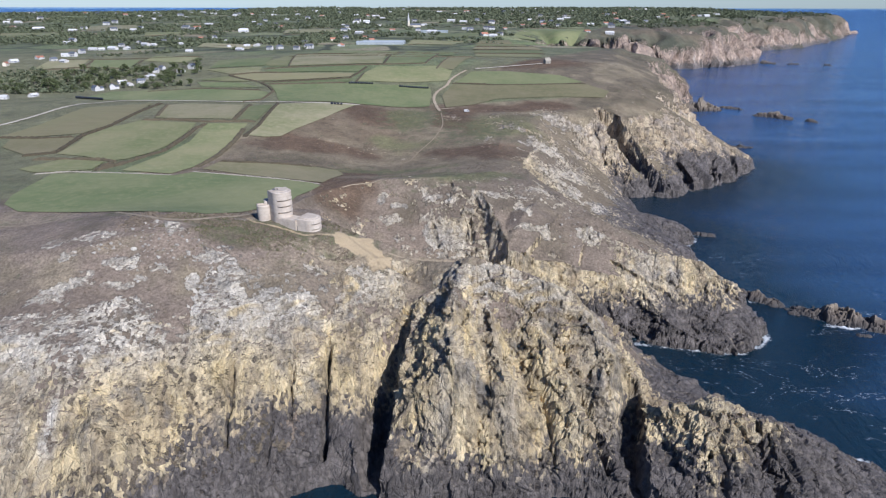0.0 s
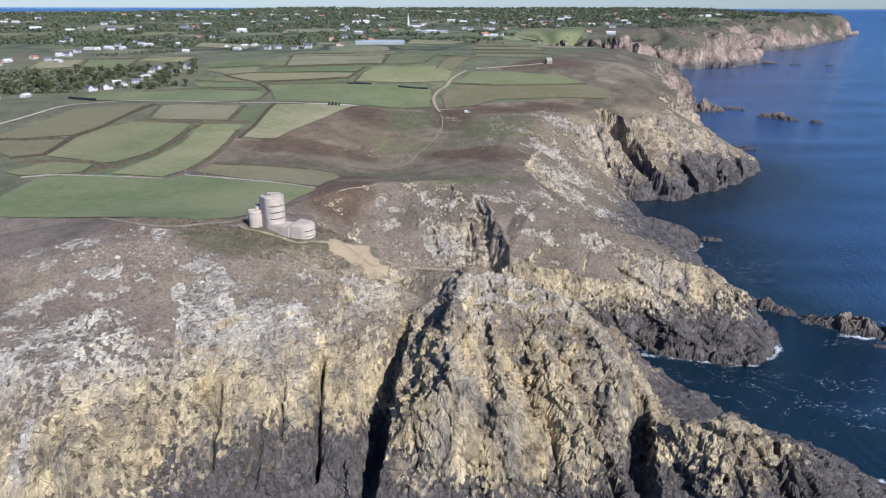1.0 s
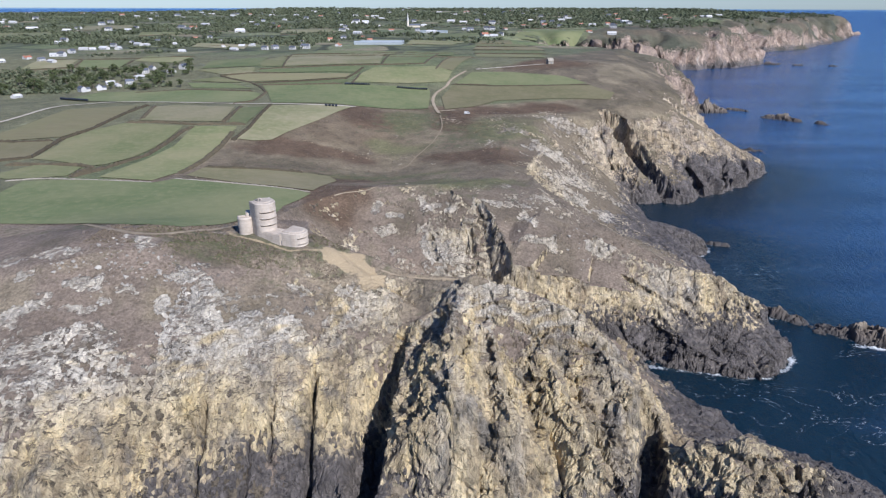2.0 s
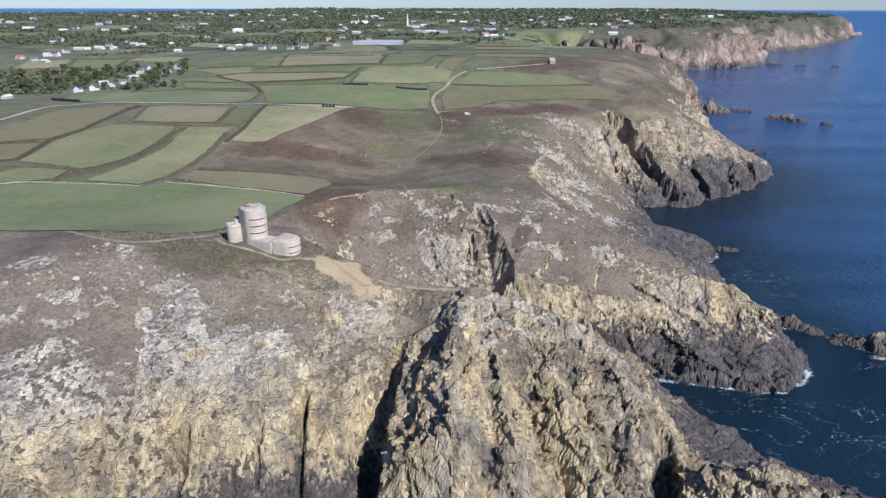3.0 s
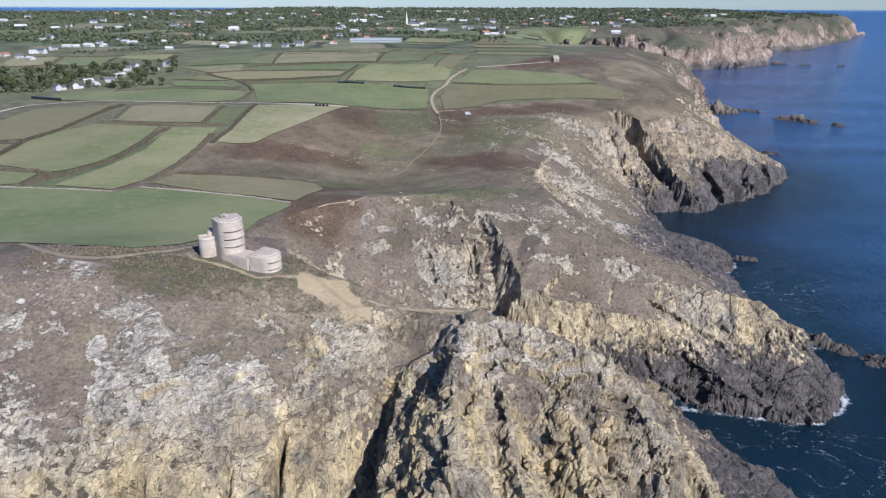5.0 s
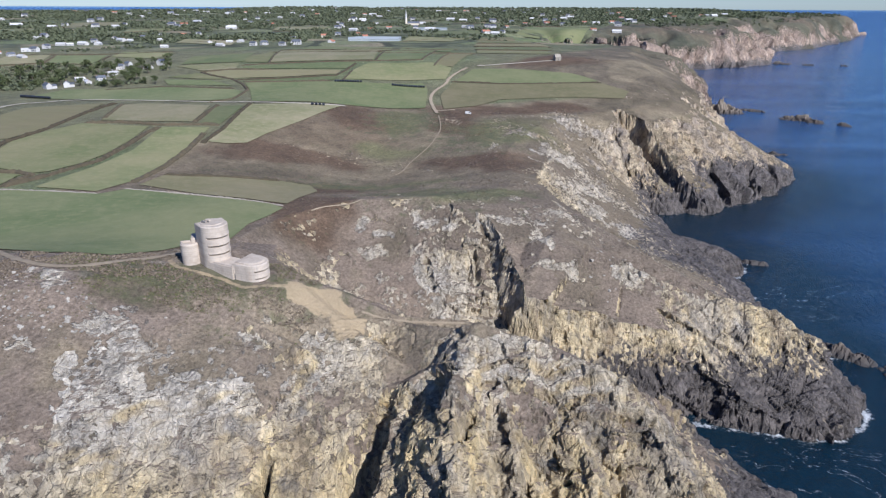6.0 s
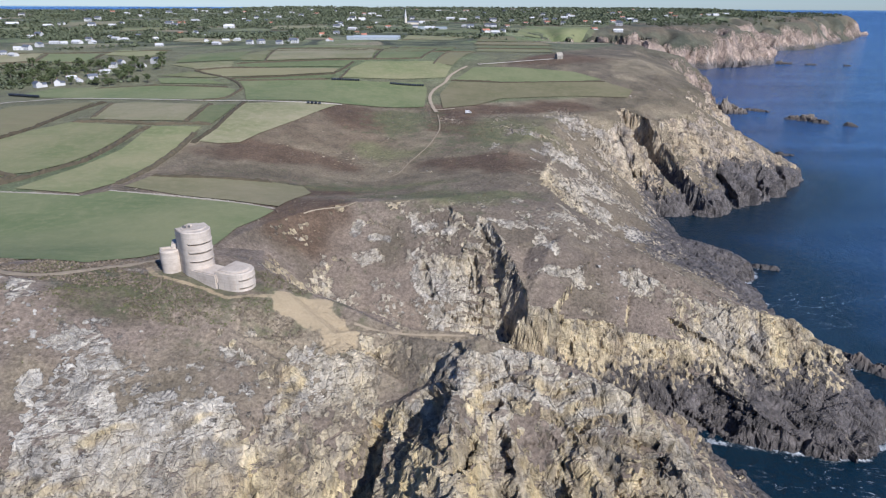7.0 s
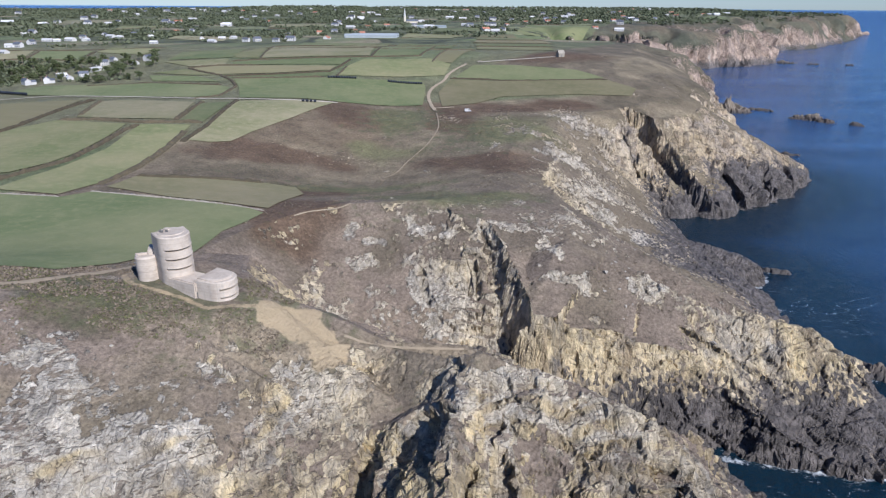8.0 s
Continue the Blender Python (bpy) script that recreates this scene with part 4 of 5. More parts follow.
field("pasture", [(-221, 348), (-217, 307), (-211, 291), (-197, 279), (-166, 275), (-149, 271), (-121, 257), (-101, 257), (-91, 269), (-87, 279), (-76, 284), (-75, 311), (-70, 324), (-67, 335), (-74, 341), (-86, 345), (-111, 350), (-132, 354), (-144, 356), (-152, 347), (-173, 349), (-193, 351), (-208, 349)])
field("rough", [(-142, 365), (-138, 387), (-114, 392), (-84, 398), (-68, 396), (-61, 380), (-67, 342), (-87, 349), (-112, 354)])
field("meadow", [(-186, 357), (-155, 351), (-148, 370), (-145, 400), (-146, 438), (-149, 471), (-150, 487), (-179, 483), (-178, 466), (-174, 431), (-178, 398), (-183, 375)])
field("meadow", [(-246, 397), (-248, 426), (-252, 446), (-245, 471), (-234, 491), (-188, 484), (-185, 453), (-185, 420), (-188, 402), (-196, 385), (-203, 381), (-226, 391)])
field("meadow", [(-247, 359), (-235, 384), (-205, 378), (-206, 377), (-204, 359), (-222, 353), (-234, 352)])
field("straw", [(-311, 442), (-303, 476), (-302, 540), (-255, 563), (-250, 521), (-250, 481), (-258, 451), (-300, 437)])
field("rough", [(-291, 413), (-299, 435), (-262, 439), (-255, 440), (-251, 400), (-266, 395)])
field("hay", [(-227, 501), (-237, 554), (-224, 562), (-172, 554), (-166, 512), (-165, 499), (-198, 498)])
field("pasture", [(-159, 495), (-166, 549), (-148, 556), (-146, 531), (-146, 494)])
field("hay", [(-141, 456), (-140, 484), (-144, 561), (-77, 576), (-96, 521), (-113, 483), (-119, 462), (-129, 456)])
field("pasture", [(-341, 603), (-329, 640), (-239, 641), (-178, 629), (-168, 621), (-165, 588), (-182, 578), (-255, 580), (-318, 591)])
field("pasture", [(-147, 576), (-162, 624), (-175, 655), (-99, 660), (-17, 674), (-12, 652), (-13, 596), (-78, 580)])
field("pasture", [(13, 680), (31, 723), (69, 725), (126, 709), (147, 684), (121, 677), (48, 675)])
field("rough", [(-1, 636), (10, 675), (48, 671), (149, 677), (168, 655), (158, 634), (114, 635), (50, 624), (28, 602), (2, 592)])
field("straw", [(-228, 702), (-206, 710), (-96, 707), (-99, 690), (-147, 678), (-196, 674)])
field("pasture", [(-185, 661), (-102, 680), (-95, 681), (-98, 667), (-143, 661)])
field("pasture", [(-242, 651), (-256, 676), (-210, 667), (-182, 644)])
field("meadow", [(-257, 686), (-233, 700), (-198, 671), (-218, 673)])
field("hay", [(-192, 864), (-76, 891), (-71, 763), (-175, 747)])
field("pasture", [(-68, 864), (-8, 874), (-21, 768), (-66, 759)])
field("meadow", [(-211, 777), (-196, 864), (-178, 747), (-201, 750)])
field("pasture", [(-197, 725), (-170, 731), (-87, 745), (-93, 715), (-192, 714)])
field("meadow", [(-85, 711), (-74, 743), (-9, 750), (10, 727), (4, 688), (-89, 673)])
field("straw", [(-7, 739), (9, 822), (37, 831), (11, 732)])
field("pasture", [(-274, 805), (-214, 833), (-205, 753), (-266, 748)])
field("hay", [(-269, 740), (-206, 744), (-201, 715), (-232, 711)])
field("hay", [(-477, 762), (-431, 782), (-449, 835), (-489, 816)])
field("pasture", [(-416, 767), (-369, 773), (-382, 830), (-440, 830)])
field("meadow", [(-374, 820), (-311, 794), (-315, 849), (-376, 861)])
field("hay", [(-381, 1028), (-285, 971), (-305, 1072), (-412, 1140)])
field("meadow", [(-59, 1078), (14, 1062), (46, 1186), (-55, 1190)])
field("pasture", [(-52, 872), (11, 854), (18, 911), (-51, 932)])
field("pasture", [(-171, 891), (-63, 872), (-63, 932), (-173, 942)])
field("meadow", [(40, 837), (125, 828), (127, 873), (43, 882)])
field("pasture", [(41, 901), (135, 891), (137, 941), (46, 942)])
field("rough", [(42, 964), (143, 952), (138, 1009), (49, 1010)])
field("meadow", [(49, 1034), (131, 1021), (124, 1100), (56, 1087)])
field("rough", [(57, 1117), (118, 1148), (119, 1217), (64, 1195)])
field("pasture", [(152, 1495), (313, 1574), (366, 1667), (212, 1733)])
field("hay", [(-848, 1580), (-742, 1644), (-870, 1895), (-957, 1817)])
field("meadow", [(-823, 1236), (-755, 1321), (-867, 1497), (-942, 1418)])
field("hay", [(-347, 1439), (-237, 1516), (-278, 1692), (-377, 1625)])
field("pasture", [(-16, 1274), (62, 1318), (82, 1490), (-6, 1431)])
field("meadow", [(-609, 1356), (-539, 1400), (-575, 1495), (-656, 1477)])
hedge_bank([(-201, 357), (-194, 372), (-188, 392), (-182, 407), (-182, 438), (-183, 470), (-180, 483)])
hedge_bank([(-253, 383), (-232, 384), (-210, 383), (-210, 383), (-201, 379), (-201, 357)])
hedge_bank([(-265, 392), (-249, 400), (-255, 443), (-249, 477), (-249, 523), (-247, 563)])
hedge_bank([(-234, 492), (-213, 495), (-182, 489), (-154, 494), (-146, 494)])
hedge_bank([(-164, 498), (-166, 533), (-167, 557)])
hedge_bank([(-143, 452), (-141, 486), (-145, 564)])
hedge_bank([(-227, 505), (-239, 557)])
hedge_bank([(-179, 569), (-166, 587), (-165, 627), (-176, 651), (-191, 671), (-217, 691), (-231, 705), (-207, 715), (-165, 711)])
hedge_bank([(-292, 634), (-240, 643), (-178, 632)])
hedge_bank([(-188, 668), (-146, 673), (-99, 685), (-92, 710), (-87, 742)])
hedge_bank([(-175, 740), (-194, 873), (-69, 901), (-6, 893)])
hedge_bank([(-69, 756), (-68, 873)])
hedge_bank([(-201, 734), (-172, 740), (-70, 756), (-21, 765), (-6, 883)])
hedge_bank([(-90, 668), (-86, 709)])
hedge_bank([(-139, 386), (-127, 387), (-111, 392), (-84, 398)])
hedge_bank([(-310, 440), (-281, 437), (-259, 441)])
hedge_bank([(-178, 660), (-143, 659), (-100, 664)])
hedge_bank([(9, 680), (65, 673), (149, 679)])
hedge_bank([(-147, 369), (-145, 400), (-146, 438), (-149, 473)])
hedge_bank([(-8, 734), (9, 830), (37, 839)])
hedge_bank([(-68, 835), (4, 836), (39, 828)])
hedge_bank([(-198, 840), (-69, 854)])
hedge_bank([(41, 892), (136, 882)])
hedge_bank([(41, 953), (143, 941)])
hedge_bank([(48, 1022), (142, 1009)])
hedge_bank([(52, 1101), (131, 1139)])
hedge_bank([(-475, 757), (-427, 779), (-366, 769)])
hedge_bank([(-427, 779), (-444, 840)])
hedge_bank([(-367, 772), (-378, 830)])
hedge_bank([(-494, 825), (-373, 844), (-314, 861)])
hedge_bank([(-381, 1028), (-310, 1087)])
hedge_bank([(-59, 1065), (52, 1207)])
hedge_bank([(-51, 862), (20, 901)])
hedge_bank([(-167, 872), (-59, 872)])
hedge_bank([(-780, 1170), (-736, 1306)])
hedge_bank([(-607, 1339), (-547, 1436)])
hedge_bank([(-338, 1404), (-233, 1490)])
hedge_bank([(146, 1430), (326, 1569)])
hedge_bank([(216, 1762), (370, 1686)])
hedge_bank([(26, 2008), (260, 1870), (437, 1884)])
hedge_bank([(-231, 348), (-215, 354), (-195, 352), (-174, 350), (-153, 348)], True)
hedge_bank([(-145, 357), (-133, 355), (-111, 352), (-86, 346), (-68, 339)], True)
track("farm_track", 3.2, [(-335, 466), (-323, 503), (-322, 558), (-305, 568), (-291, 585), (-230, 579), (-165, 569), (-147, 573), (-104, 568), (-75, 577)])
track("sand_track", 2.6, [(-3, 576), (-7, 600), (-10, 628), (-6, 652), (4, 671), (8, 696), (25, 728)])
track("sand_track", 2.4, [(-4, 585), (3, 587), (11, 589)])
track("foot_path", 0.8, [(-2, 567), (0, 533), (-1, 518), (-7, 491), (-14, 474), (-20, 458), (-23, 441), (-30, 432)])
track("foot_path", 0.45, [(-55, 334), (-51, 339), (-41, 346), (-35, 350)])
track("foot_path", 2.0, [(-146, 269), (-120, 244), (-103, 242), (-88, 264), (-82, 267)])
track("foot_path", 1.0, [(-202, 259), (-176, 257), (-165, 265)])
track("lane", 2.5, [(36, 735), (76, 748), (115, 763)])
track("foot_path", 0.55, [(-23, 246), (-17, 244.6), (-9, 244.6), (-1, 245), (8, 246)])


# ---- the observation tower on the cliff top ----
def ringed(outline, levels):
    """Walls from an outline of (x, y) and levels of (z, inset, dented): dented levels step in where the outline is marked."""
    bm = bmesh.new()
    rows = []
    for z, inset, dented in levels:
        row = []
        for x, y, nx, ny, mark in outline:
            d = inset if (mark or not dented) else 0.0
            row.append(bm.verts.new((x - nx * d, y - ny * d, z)))
        rows.append(row)
    n = len(outline)
    for a, b in zip(rows, rows[1:]):
        for k in range(n):
            bm.faces.new((a[k], a[(k + 1) % n], b[(k + 1) % n], b[k]))
    bm.faces.new(rows[-1])
    bm.faces.new(rows[0][::-1])
    bmesh.ops.recalc_face_normals(bm, faces=bm.faces[:])
    return bm


def rounded(cx, cy, r, back, turn, arc, marks, n=44):
    """An outline: a half round front of radius r, and a straight-sided back of a length; turn: where the front looks."""
    pts = []
    a0 = radians(turn)
    for k in range(n + 1):
        a = a0 - radians(arc) / 2 + radians(arc) * k / n
        deg = math.degrees(a)
        pts.append((cx + r * math.cos(a), cy + r * math.sin(a), math.cos(a), math.sin(a), marks[0] <= deg <= marks[1]))
    bx, by = -math.cos(a0) * back, -math.sin(a0) * back
    for p in (pts[-1], pts[0]):
        pts.append((p[0] + bx, p[1] + by, -math.cos(a0), -math.sin(a0), False))
    return pts


def slotted(z0, z1, slots, tall, deep, lip=0.0):
    """Levels of a wall with viewing slots at some heights."""
    out = [(z0, 0, False)]
    for z in slots:
        out += [(z, 0, True), (z, deep, True), (z + tall, deep, True), (z + tall, -lip, True), (z + tall + 0.35, -lip, True), (z + tall + 0.4, 0, True)]
    return out + [(z1 - 0.25, 0, False), (z1, 0.25, False)]


def observation_tower():
    t = empty("observation_tower", -68, 257, 62.0)
    tagged(t, "pale concrete wartime observation tower with dark viewing slots", "tower")

    def place(ob):
        ob.matrix_parent_inverse = t.matrix_world.inverted()
        return ob

    shaft = place(part("shaft", ringed(rounded(-68.6, 257.6, 4.25, 3.4, -48, 190, (-100, 22)), slotted(62.5, 77.0, (67.9, 70.5, 73.1), 0.55, 1.6, 0.12)), M_CONCRETE, t))
    for name, x, y, r, z0, z1 in (("roof_slab", -69.2, 258.2, 3.4, 77.0, 77.25), ("hatch", -70.6, 259.2, 0.8, 77.25, 77.7)):
        bm = bmesh.new()
        bmesh.ops.create_cone(bm, cap_ends=True, segments=28, radius1=r, radius2=r * 0.96, depth=z1 - z0, matrix=Matrix.Translation((x, y, (z0 + z1) / 2)))
        place(part(name, bm, M_CONCRETE, t))
    for x, y in ((-71.6, 257.4), (-70.9, 256.9), (-70.0, 257.6)):
        place(part("vent", box(x - 0.3, x + 0.3, y - 0.22, y + 0.22, 77.3, 77.85, bevel=0.05), M_SLIT, t))
    place(part("gun_room", ringed(rounded(-55.6, 252.3, 4.2, 4.6, -22, 186, (-75, 50)), slotted(59.0, 66.9, (62.2, 64.5), 0.5, 1.3, 0.12)), M_CONCRETE, t))
    place(part("gun_room_roof", ringed(rounded(-56.2, 252.6, 3.7, 3.4, -22, 186, (0, 0)), [(66.8, 0, False), (67.15, 0, False), (67.35, 0.5, False)]), M_CONCRETE, t))
    bm = bmesh.new()
    add_box(bm, -5.2, 5.4, -3.6, 2.8, 0, 4.9, 0.3)
    bmesh.ops.transform(bm, matrix=pose(-64.6, 255.0, 61.2, 0, 0, -26), verts=bm.verts[:])
    place(part("passage", bm, M_CONCRETE, t))
    bm = bmesh.new()
    add_box(bm, -0.45, 0.45, -0.08, 0.08, 0, 1.9)
    bmesh.ops.transform(bm, matrix=pose(-61.3, 249.95, 61.8, 0, 0, -26), verts=bm.verts[:])
    place(part("doorway", bm, M_SLIT, t))
    turret = rounded(-76.6, 258.0, 2.85, 1.4, -70, 200, (0, 0), 30)
    place(part("stair_turret", ringed(turret, [(61.5, 0, False), (66.6, 0, False), (66.7, -0.08, False), (70.3, -0.08, False), (70.8, 0.25, False), (70.8, 0.8, False), (70.3, 0.9, False)]), M_CONCRETE, t))
    bm = bmesh.new()
    add_box(bm, -2.6, 2.6, -2.4, 2.4, 0, 7.6, 0.25)
    bmesh.ops.transform(bm, matrix=pose(-74.6, 261.4, 64.2, 0, 0, 18), verts=bm.verts[:])
    place(part("annex", bm, M_CONCRETE, t))
    bm = bmesh.new()
    add_box(bm, -0.5, 0.5, -0.15, 0.15, 0, 2.2)
    bmesh.ops.transform(bm, matrix=pose(-72.9, 259.0, 69.0, 0, 0, -20), verts=bm.verts[:])
    place(part("annex_door", bm, M_SLIT, t))
    bm = bmesh.new()
    add_box(bm, -0.4, 0.4, -0.15, 0.15, 0, 2.0)
    bmesh.ops.transform(bm, matrix=pose(-79.5, 257.8, 64.4, 0, 0, 78), verts=bm.verts[:])
    place(part("side_door", bm, M_SLIT, t))


observation_tower()


# ---- houses ----
def gable(l, w, h, rise):
    """Walls of a gabled house, l long and w deep, open at the top only under the roof."""
    bm = bmesh.new()
    x, y = l / 2, w / 2
    v = [bm.verts.new(p) for p in ((-x, -y, -1), (x, -y, -1), (x, y, -1), (-x, y, -1), (-x, -y, h), (x, -y, h), (x, y, h), (-x, y, h), (-x, 0, h + rise), (x, 0, h + rise))]
    for f in ((0, 1, 5, 4), (2, 3, 7, 6), (1, 2, 6, 9, 5), (3, 0, 4, 8, 7), (4, 5, 9, 8), (6, 7, 8, 9), (3, 2, 1, 0)):
        bm.faces.new([v[k] for k in f])
    return bm


def roof_slab(l, w, h, rise, side):
    """One slope of a roof, with thickness and eaves."""
    bm = bmesh.new()
    run, out, thick = w / 2, 0.35, 0.18
    x = l / 2 + 0.25
    lo = h - rise * out / run
    a = [(-x, -run - out, lo + 0.03), (x, -run - out, lo + 0.03), (x, 0, h + rise + 0.03), (-x, 0, h + rise + 0.03)]
    v = [bm.verts.new((p[0], p[1] * side, p[2])) for p in a] + [bm.verts.new((p[0], p[1] * side, p[2] + thick)) for p in a]
    for f in ((3, 2, 1, 0), (4, 5, 6, 7), (0, 1, 5, 4), (1, 2, 6, 5), (2, 3, 7, 6), (3, 0, 4, 7)):
        bm.faces.new([v[k] for k in f])
    bmesh.ops.recalc_face_normals(bm, faces=bm.faces[:])
    return bm


def house(name, l, w, h, rise, wall, roof, label, windows=4, wing=0.0):
    t = new(name)
    tagged(t, label, "house", "farmhouses and cottages")
    part("wall", gable(l, w, h, rise), wall, t)
    for side in (1, -1):
        part("roof", roof_slab(l, w, h, rise, side), roof, t)
    for x in (-l / 2 + 0.6, l / 2 - 0.6):
        part("chimney", box(x - 0.5, x + 0.5, -0.4, 0.4, h + rise - 0.6, h + rise + 1.2, bevel=0.05), M_BRICK, t)
    part("door", box(-0.5, 0.5, -w / 2 - 0.06, -w / 2 + 0.1, 0, 2.1), M_DOOR, t)
    floors = (1.0,) if h < 4 else (1.0, 3.6)
    for z in floors:
        for k in range(windows):
            x = -l / 2 + l * (k + 0.5) / windows
            if z > 1.5 or abs(x) > 1.2:
                pane = part("window", box(x - 0.55, x + 0.55, -w / 2 - 0.05, -w / 2 + 0.1, z, z + 1.3), M_GLASS, t)
                part("sill", box(x - 0.65, x + 0.65, -w / 2 - 0.14, -w / 2 + 0.05, z - 0.12, z), M_PALEROOF, pane)
    if wing:
        bm = gable(wing, w * 0.7, h * 0.75, rise * 0.7)
        bmesh.ops.transform(bm, matrix=pose(-l / 2 + w * 0.35, -w / 2 - wing / 2 + 0.2, 0, 0, 0, 90), verts=bm.verts[:])
        part("wing", bm, wall, t)
        for side in (1, -1):
            bm = roof_slab(wing, w * 0.7, h * 0.75, rise * 0.7, side)
            bmesh.ops.transform(bm, matrix=pose(-l / 2 + w * 0.35, -w / 2 - wing / 2 + 0.2, 0, 0, 0, 90), verts=bm.verts[:])
            part("wing_roof", bm, roof, t)
    return t


KINDS = [
    house("cottage", 13, 7, 4.8, 2.8, M_WHITE, M_SLATE, "white rendered cottage with a slate roof", 4),
    house("farmhouse", 16, 8, 5.4, 3.2, M_WHITE, M_SLATE, "white farmhouse with a slate roof and wing", 5, 6),
    house("bungalow", 14, 8, 2.9, 2.4, M_WHITE, M_PALEROOF, "low white bungalow with a pale roof", 4),
    house("cottage", 12, 7, 4.8, 2.6, M_CREAM, M_TILE, "cream cottage with an orange tiled roof", 3),
    house("barn", 20, 9, 3.6, 2.6, M_WHITE, M_PALEROOF, "long white barn with a pale sheet roof", 3),
    house("bungalow", 13, 8, 3.0, 2.3, M_WHITE, M_TILE, "white bungalow with a red tiled roof", 4, 5),
]
HOUSES_NEAR = [(-350, 652, 1), (-337, 660, 1), (-341, 690, 2), (-325, 674, 2), (-319, 686, 0), (-320, 711, 4), (-327, 740, 1), (-324, 755, 0), (-289, 755, 1), (-295, 735, 2), (-394, 620, 2), (-415, 604, 4)]
HOUSES_ROW = [(-518, 777), (-523, 800), (-512, 835), (-484, 817), (-467, 809), (-493, 864), (-485, 864), (-496, 907), (-512, 968), (-501, 969), (-491, 984), (-511, 1053), (-471, 985), (-516, 1124), (-487, 1085), (-474, 1086), (-494, 1175), (-496, 1243),
              (-441, 1114), (-355, 924), (-469, 1286), (-449, 1307), (-389, 1189), (-330, 1021), (-295, 959), (-305, 1030), (-293, 1042), (-254, 969), (-242, 979), (-214, 966), (-231, 1108), (-200, 988), (-193, 1166), (-161, 1038), (-180, 1230), (-147, 1243), (-124, 1149)]
HOUSES_FAR = [(-642, 1837), (-628, 1635), (-493, 1801), (-418, 1742), (-576, 2175), (-520, 2235), (-468, 2325), (-235, 1640), (-267, 2051), (-233, 2055), (-122, 1604), (-61, 1611), (-25, 1471), (-56, 1929), (28, 2182), (56, 1700), (65, 1630), (110, 1725), (122, 1694), (85, 1388),
              (104, 1390), (125, 1476), (157, 1714), (410, 2324), (330, 2062), (443, 2457), (406, 1852), (387, 1911), (457, 1838), (465, 1921), (536, 1960), (562, 2193), (722, 2265), (751, 2264), (887, 2388), (917, 2414), (954, 2447), (1031, 2546), (-898, 1676), (-626, 1106), (-642, 1152)]
house_dice = random.Random(11)
HOME_SPOTS = []
used = set()


def settle(kind, x, y, turn, size=1.0):
    """Stands a house on the ground; the first of its kind is the pattern itself."""
    m = pose(x, y, zat(x, y), 0, 0, turn)
    if kind not in used:
        used.add(kind)
        KINDS[kind].matrix_world = m
        ob = KINDS[kind]
    else:
        ob = copy_thing(KINDS[kind], m)
    ob.scale = (size, size, size)
    HOME_SPOTS.append((x, y))
    return ob


for x, y, kind in HOUSES_NEAR:
    settle(kind, x, y, house_dice.choice((0, 60, 90, 120)) + house_dice.uniform(-25, 25), 0.62)
for x, y in HOUSES_ROW:
    settle(house_dice.choice((0, 0, 1, 2, 2, 3, 4, 5)), x, y, house_dice.choice((0, 0, 70, 90)) + house_dice.uniform(-30, 30), house_dice.uniform(0.58, 0.8))
for x, y in HOUSES_FAR:
    settle(house_dice.choice((0, 0, 1, 2, 4, 4, 5)), x, y, house_dice.uniform(-30, 30), house_dice.uniform(0.8, 1.2))
for _ in range(150):
    y = house_dice.uniform(1450, 4300)
    x = house_dice.uniform(-0.72, 0.33) * y
    x, y = x + house_dice.gauss(0, 30), y + house_dice.gauss(0, 40)
    if not any(inside(np.array([x]), np.array([y]), a)[0] for a in FIELD_AREAS) and inside(np.array([x - 60.0]), np.array([y]), COAST)[0] and inside(np.array([x + 120.0]), np.array([y]), COAST)[0]:
        settle(house_dice.choice((0, 0, 1, 2, 4, 4, 5)), x, y, house_dice.uniform(-30, 30), house_dice.uniform(0.8, 1.3))


# ---- greenhouses, church, hut, van, bales ----
def greenhouse(x, y, l, w, turn):
    t = empty("greenhouse", x, y, None, turn)
    tagged(t, "long whitewashed glass greenhouse beside the village", "greenhouse", "greenhouses")
    part("wall", gable(l, w, 3.0, 2.2), M_GREENHOUSE, t)
    for side in (1, -1):
        part("roof", roof_slab(l, w, 3.0, 2.2, side), M_GREENHOUSE, t)
    for k in range(int(l / 8)):
        xx = -l / 2 + 4 + 8 * k
        part("rib", box(xx - 0.15, xx + 0.15, -w / 2 - 0.08, -w / 2 + 0.1, 0, 3.0), M_PALEROOF, t)


greenhouse(-103, 1082, 76, 14, 1)
greenhouse(-98, 1100, 70, 12, 1)
greenhouse(-20, 1500, 60, 14, -3)


def church(x, y):
    t = empty("church", x, y)
    tagged(t, "distant parish church with a tall pale round spire", "church")
    bm = bmesh.new()
    bmesh.ops.create_cone(bm, cap_ends=True, segments=20, radius1=3.0, radius2=2.8, depth=18, matrix=Matrix.Translation((0, 0, 8)))
    part("steeple", bm, M_CREAM, t)
    bm = bmesh.new()
    bmesh.ops.create_cone(bm, cap_ends=True, segments=20, radius1=3.1, radius2=0.2, depth=20, matrix=Matrix.Translation((0, 0, 27)))
    part("spire", bm, M_PALEROOF, t)
    bm = gable(30, 9, 5, 4)
    bmesh.ops.transform(bm, matrix=pose(19, 0, 0), verts=bm.verts[:])
    part("nave", bm, M_CREAM, t)
    for side in (1, -1):
        bm = roof_slab(30, 9, 5, 4, side)
        bmesh.ops.transform(bm, matrix=pose(19, 0, 0), verts=bm.verts[:])
        part("roof", bm, M_SLATE, t)


church(-97, 1867)


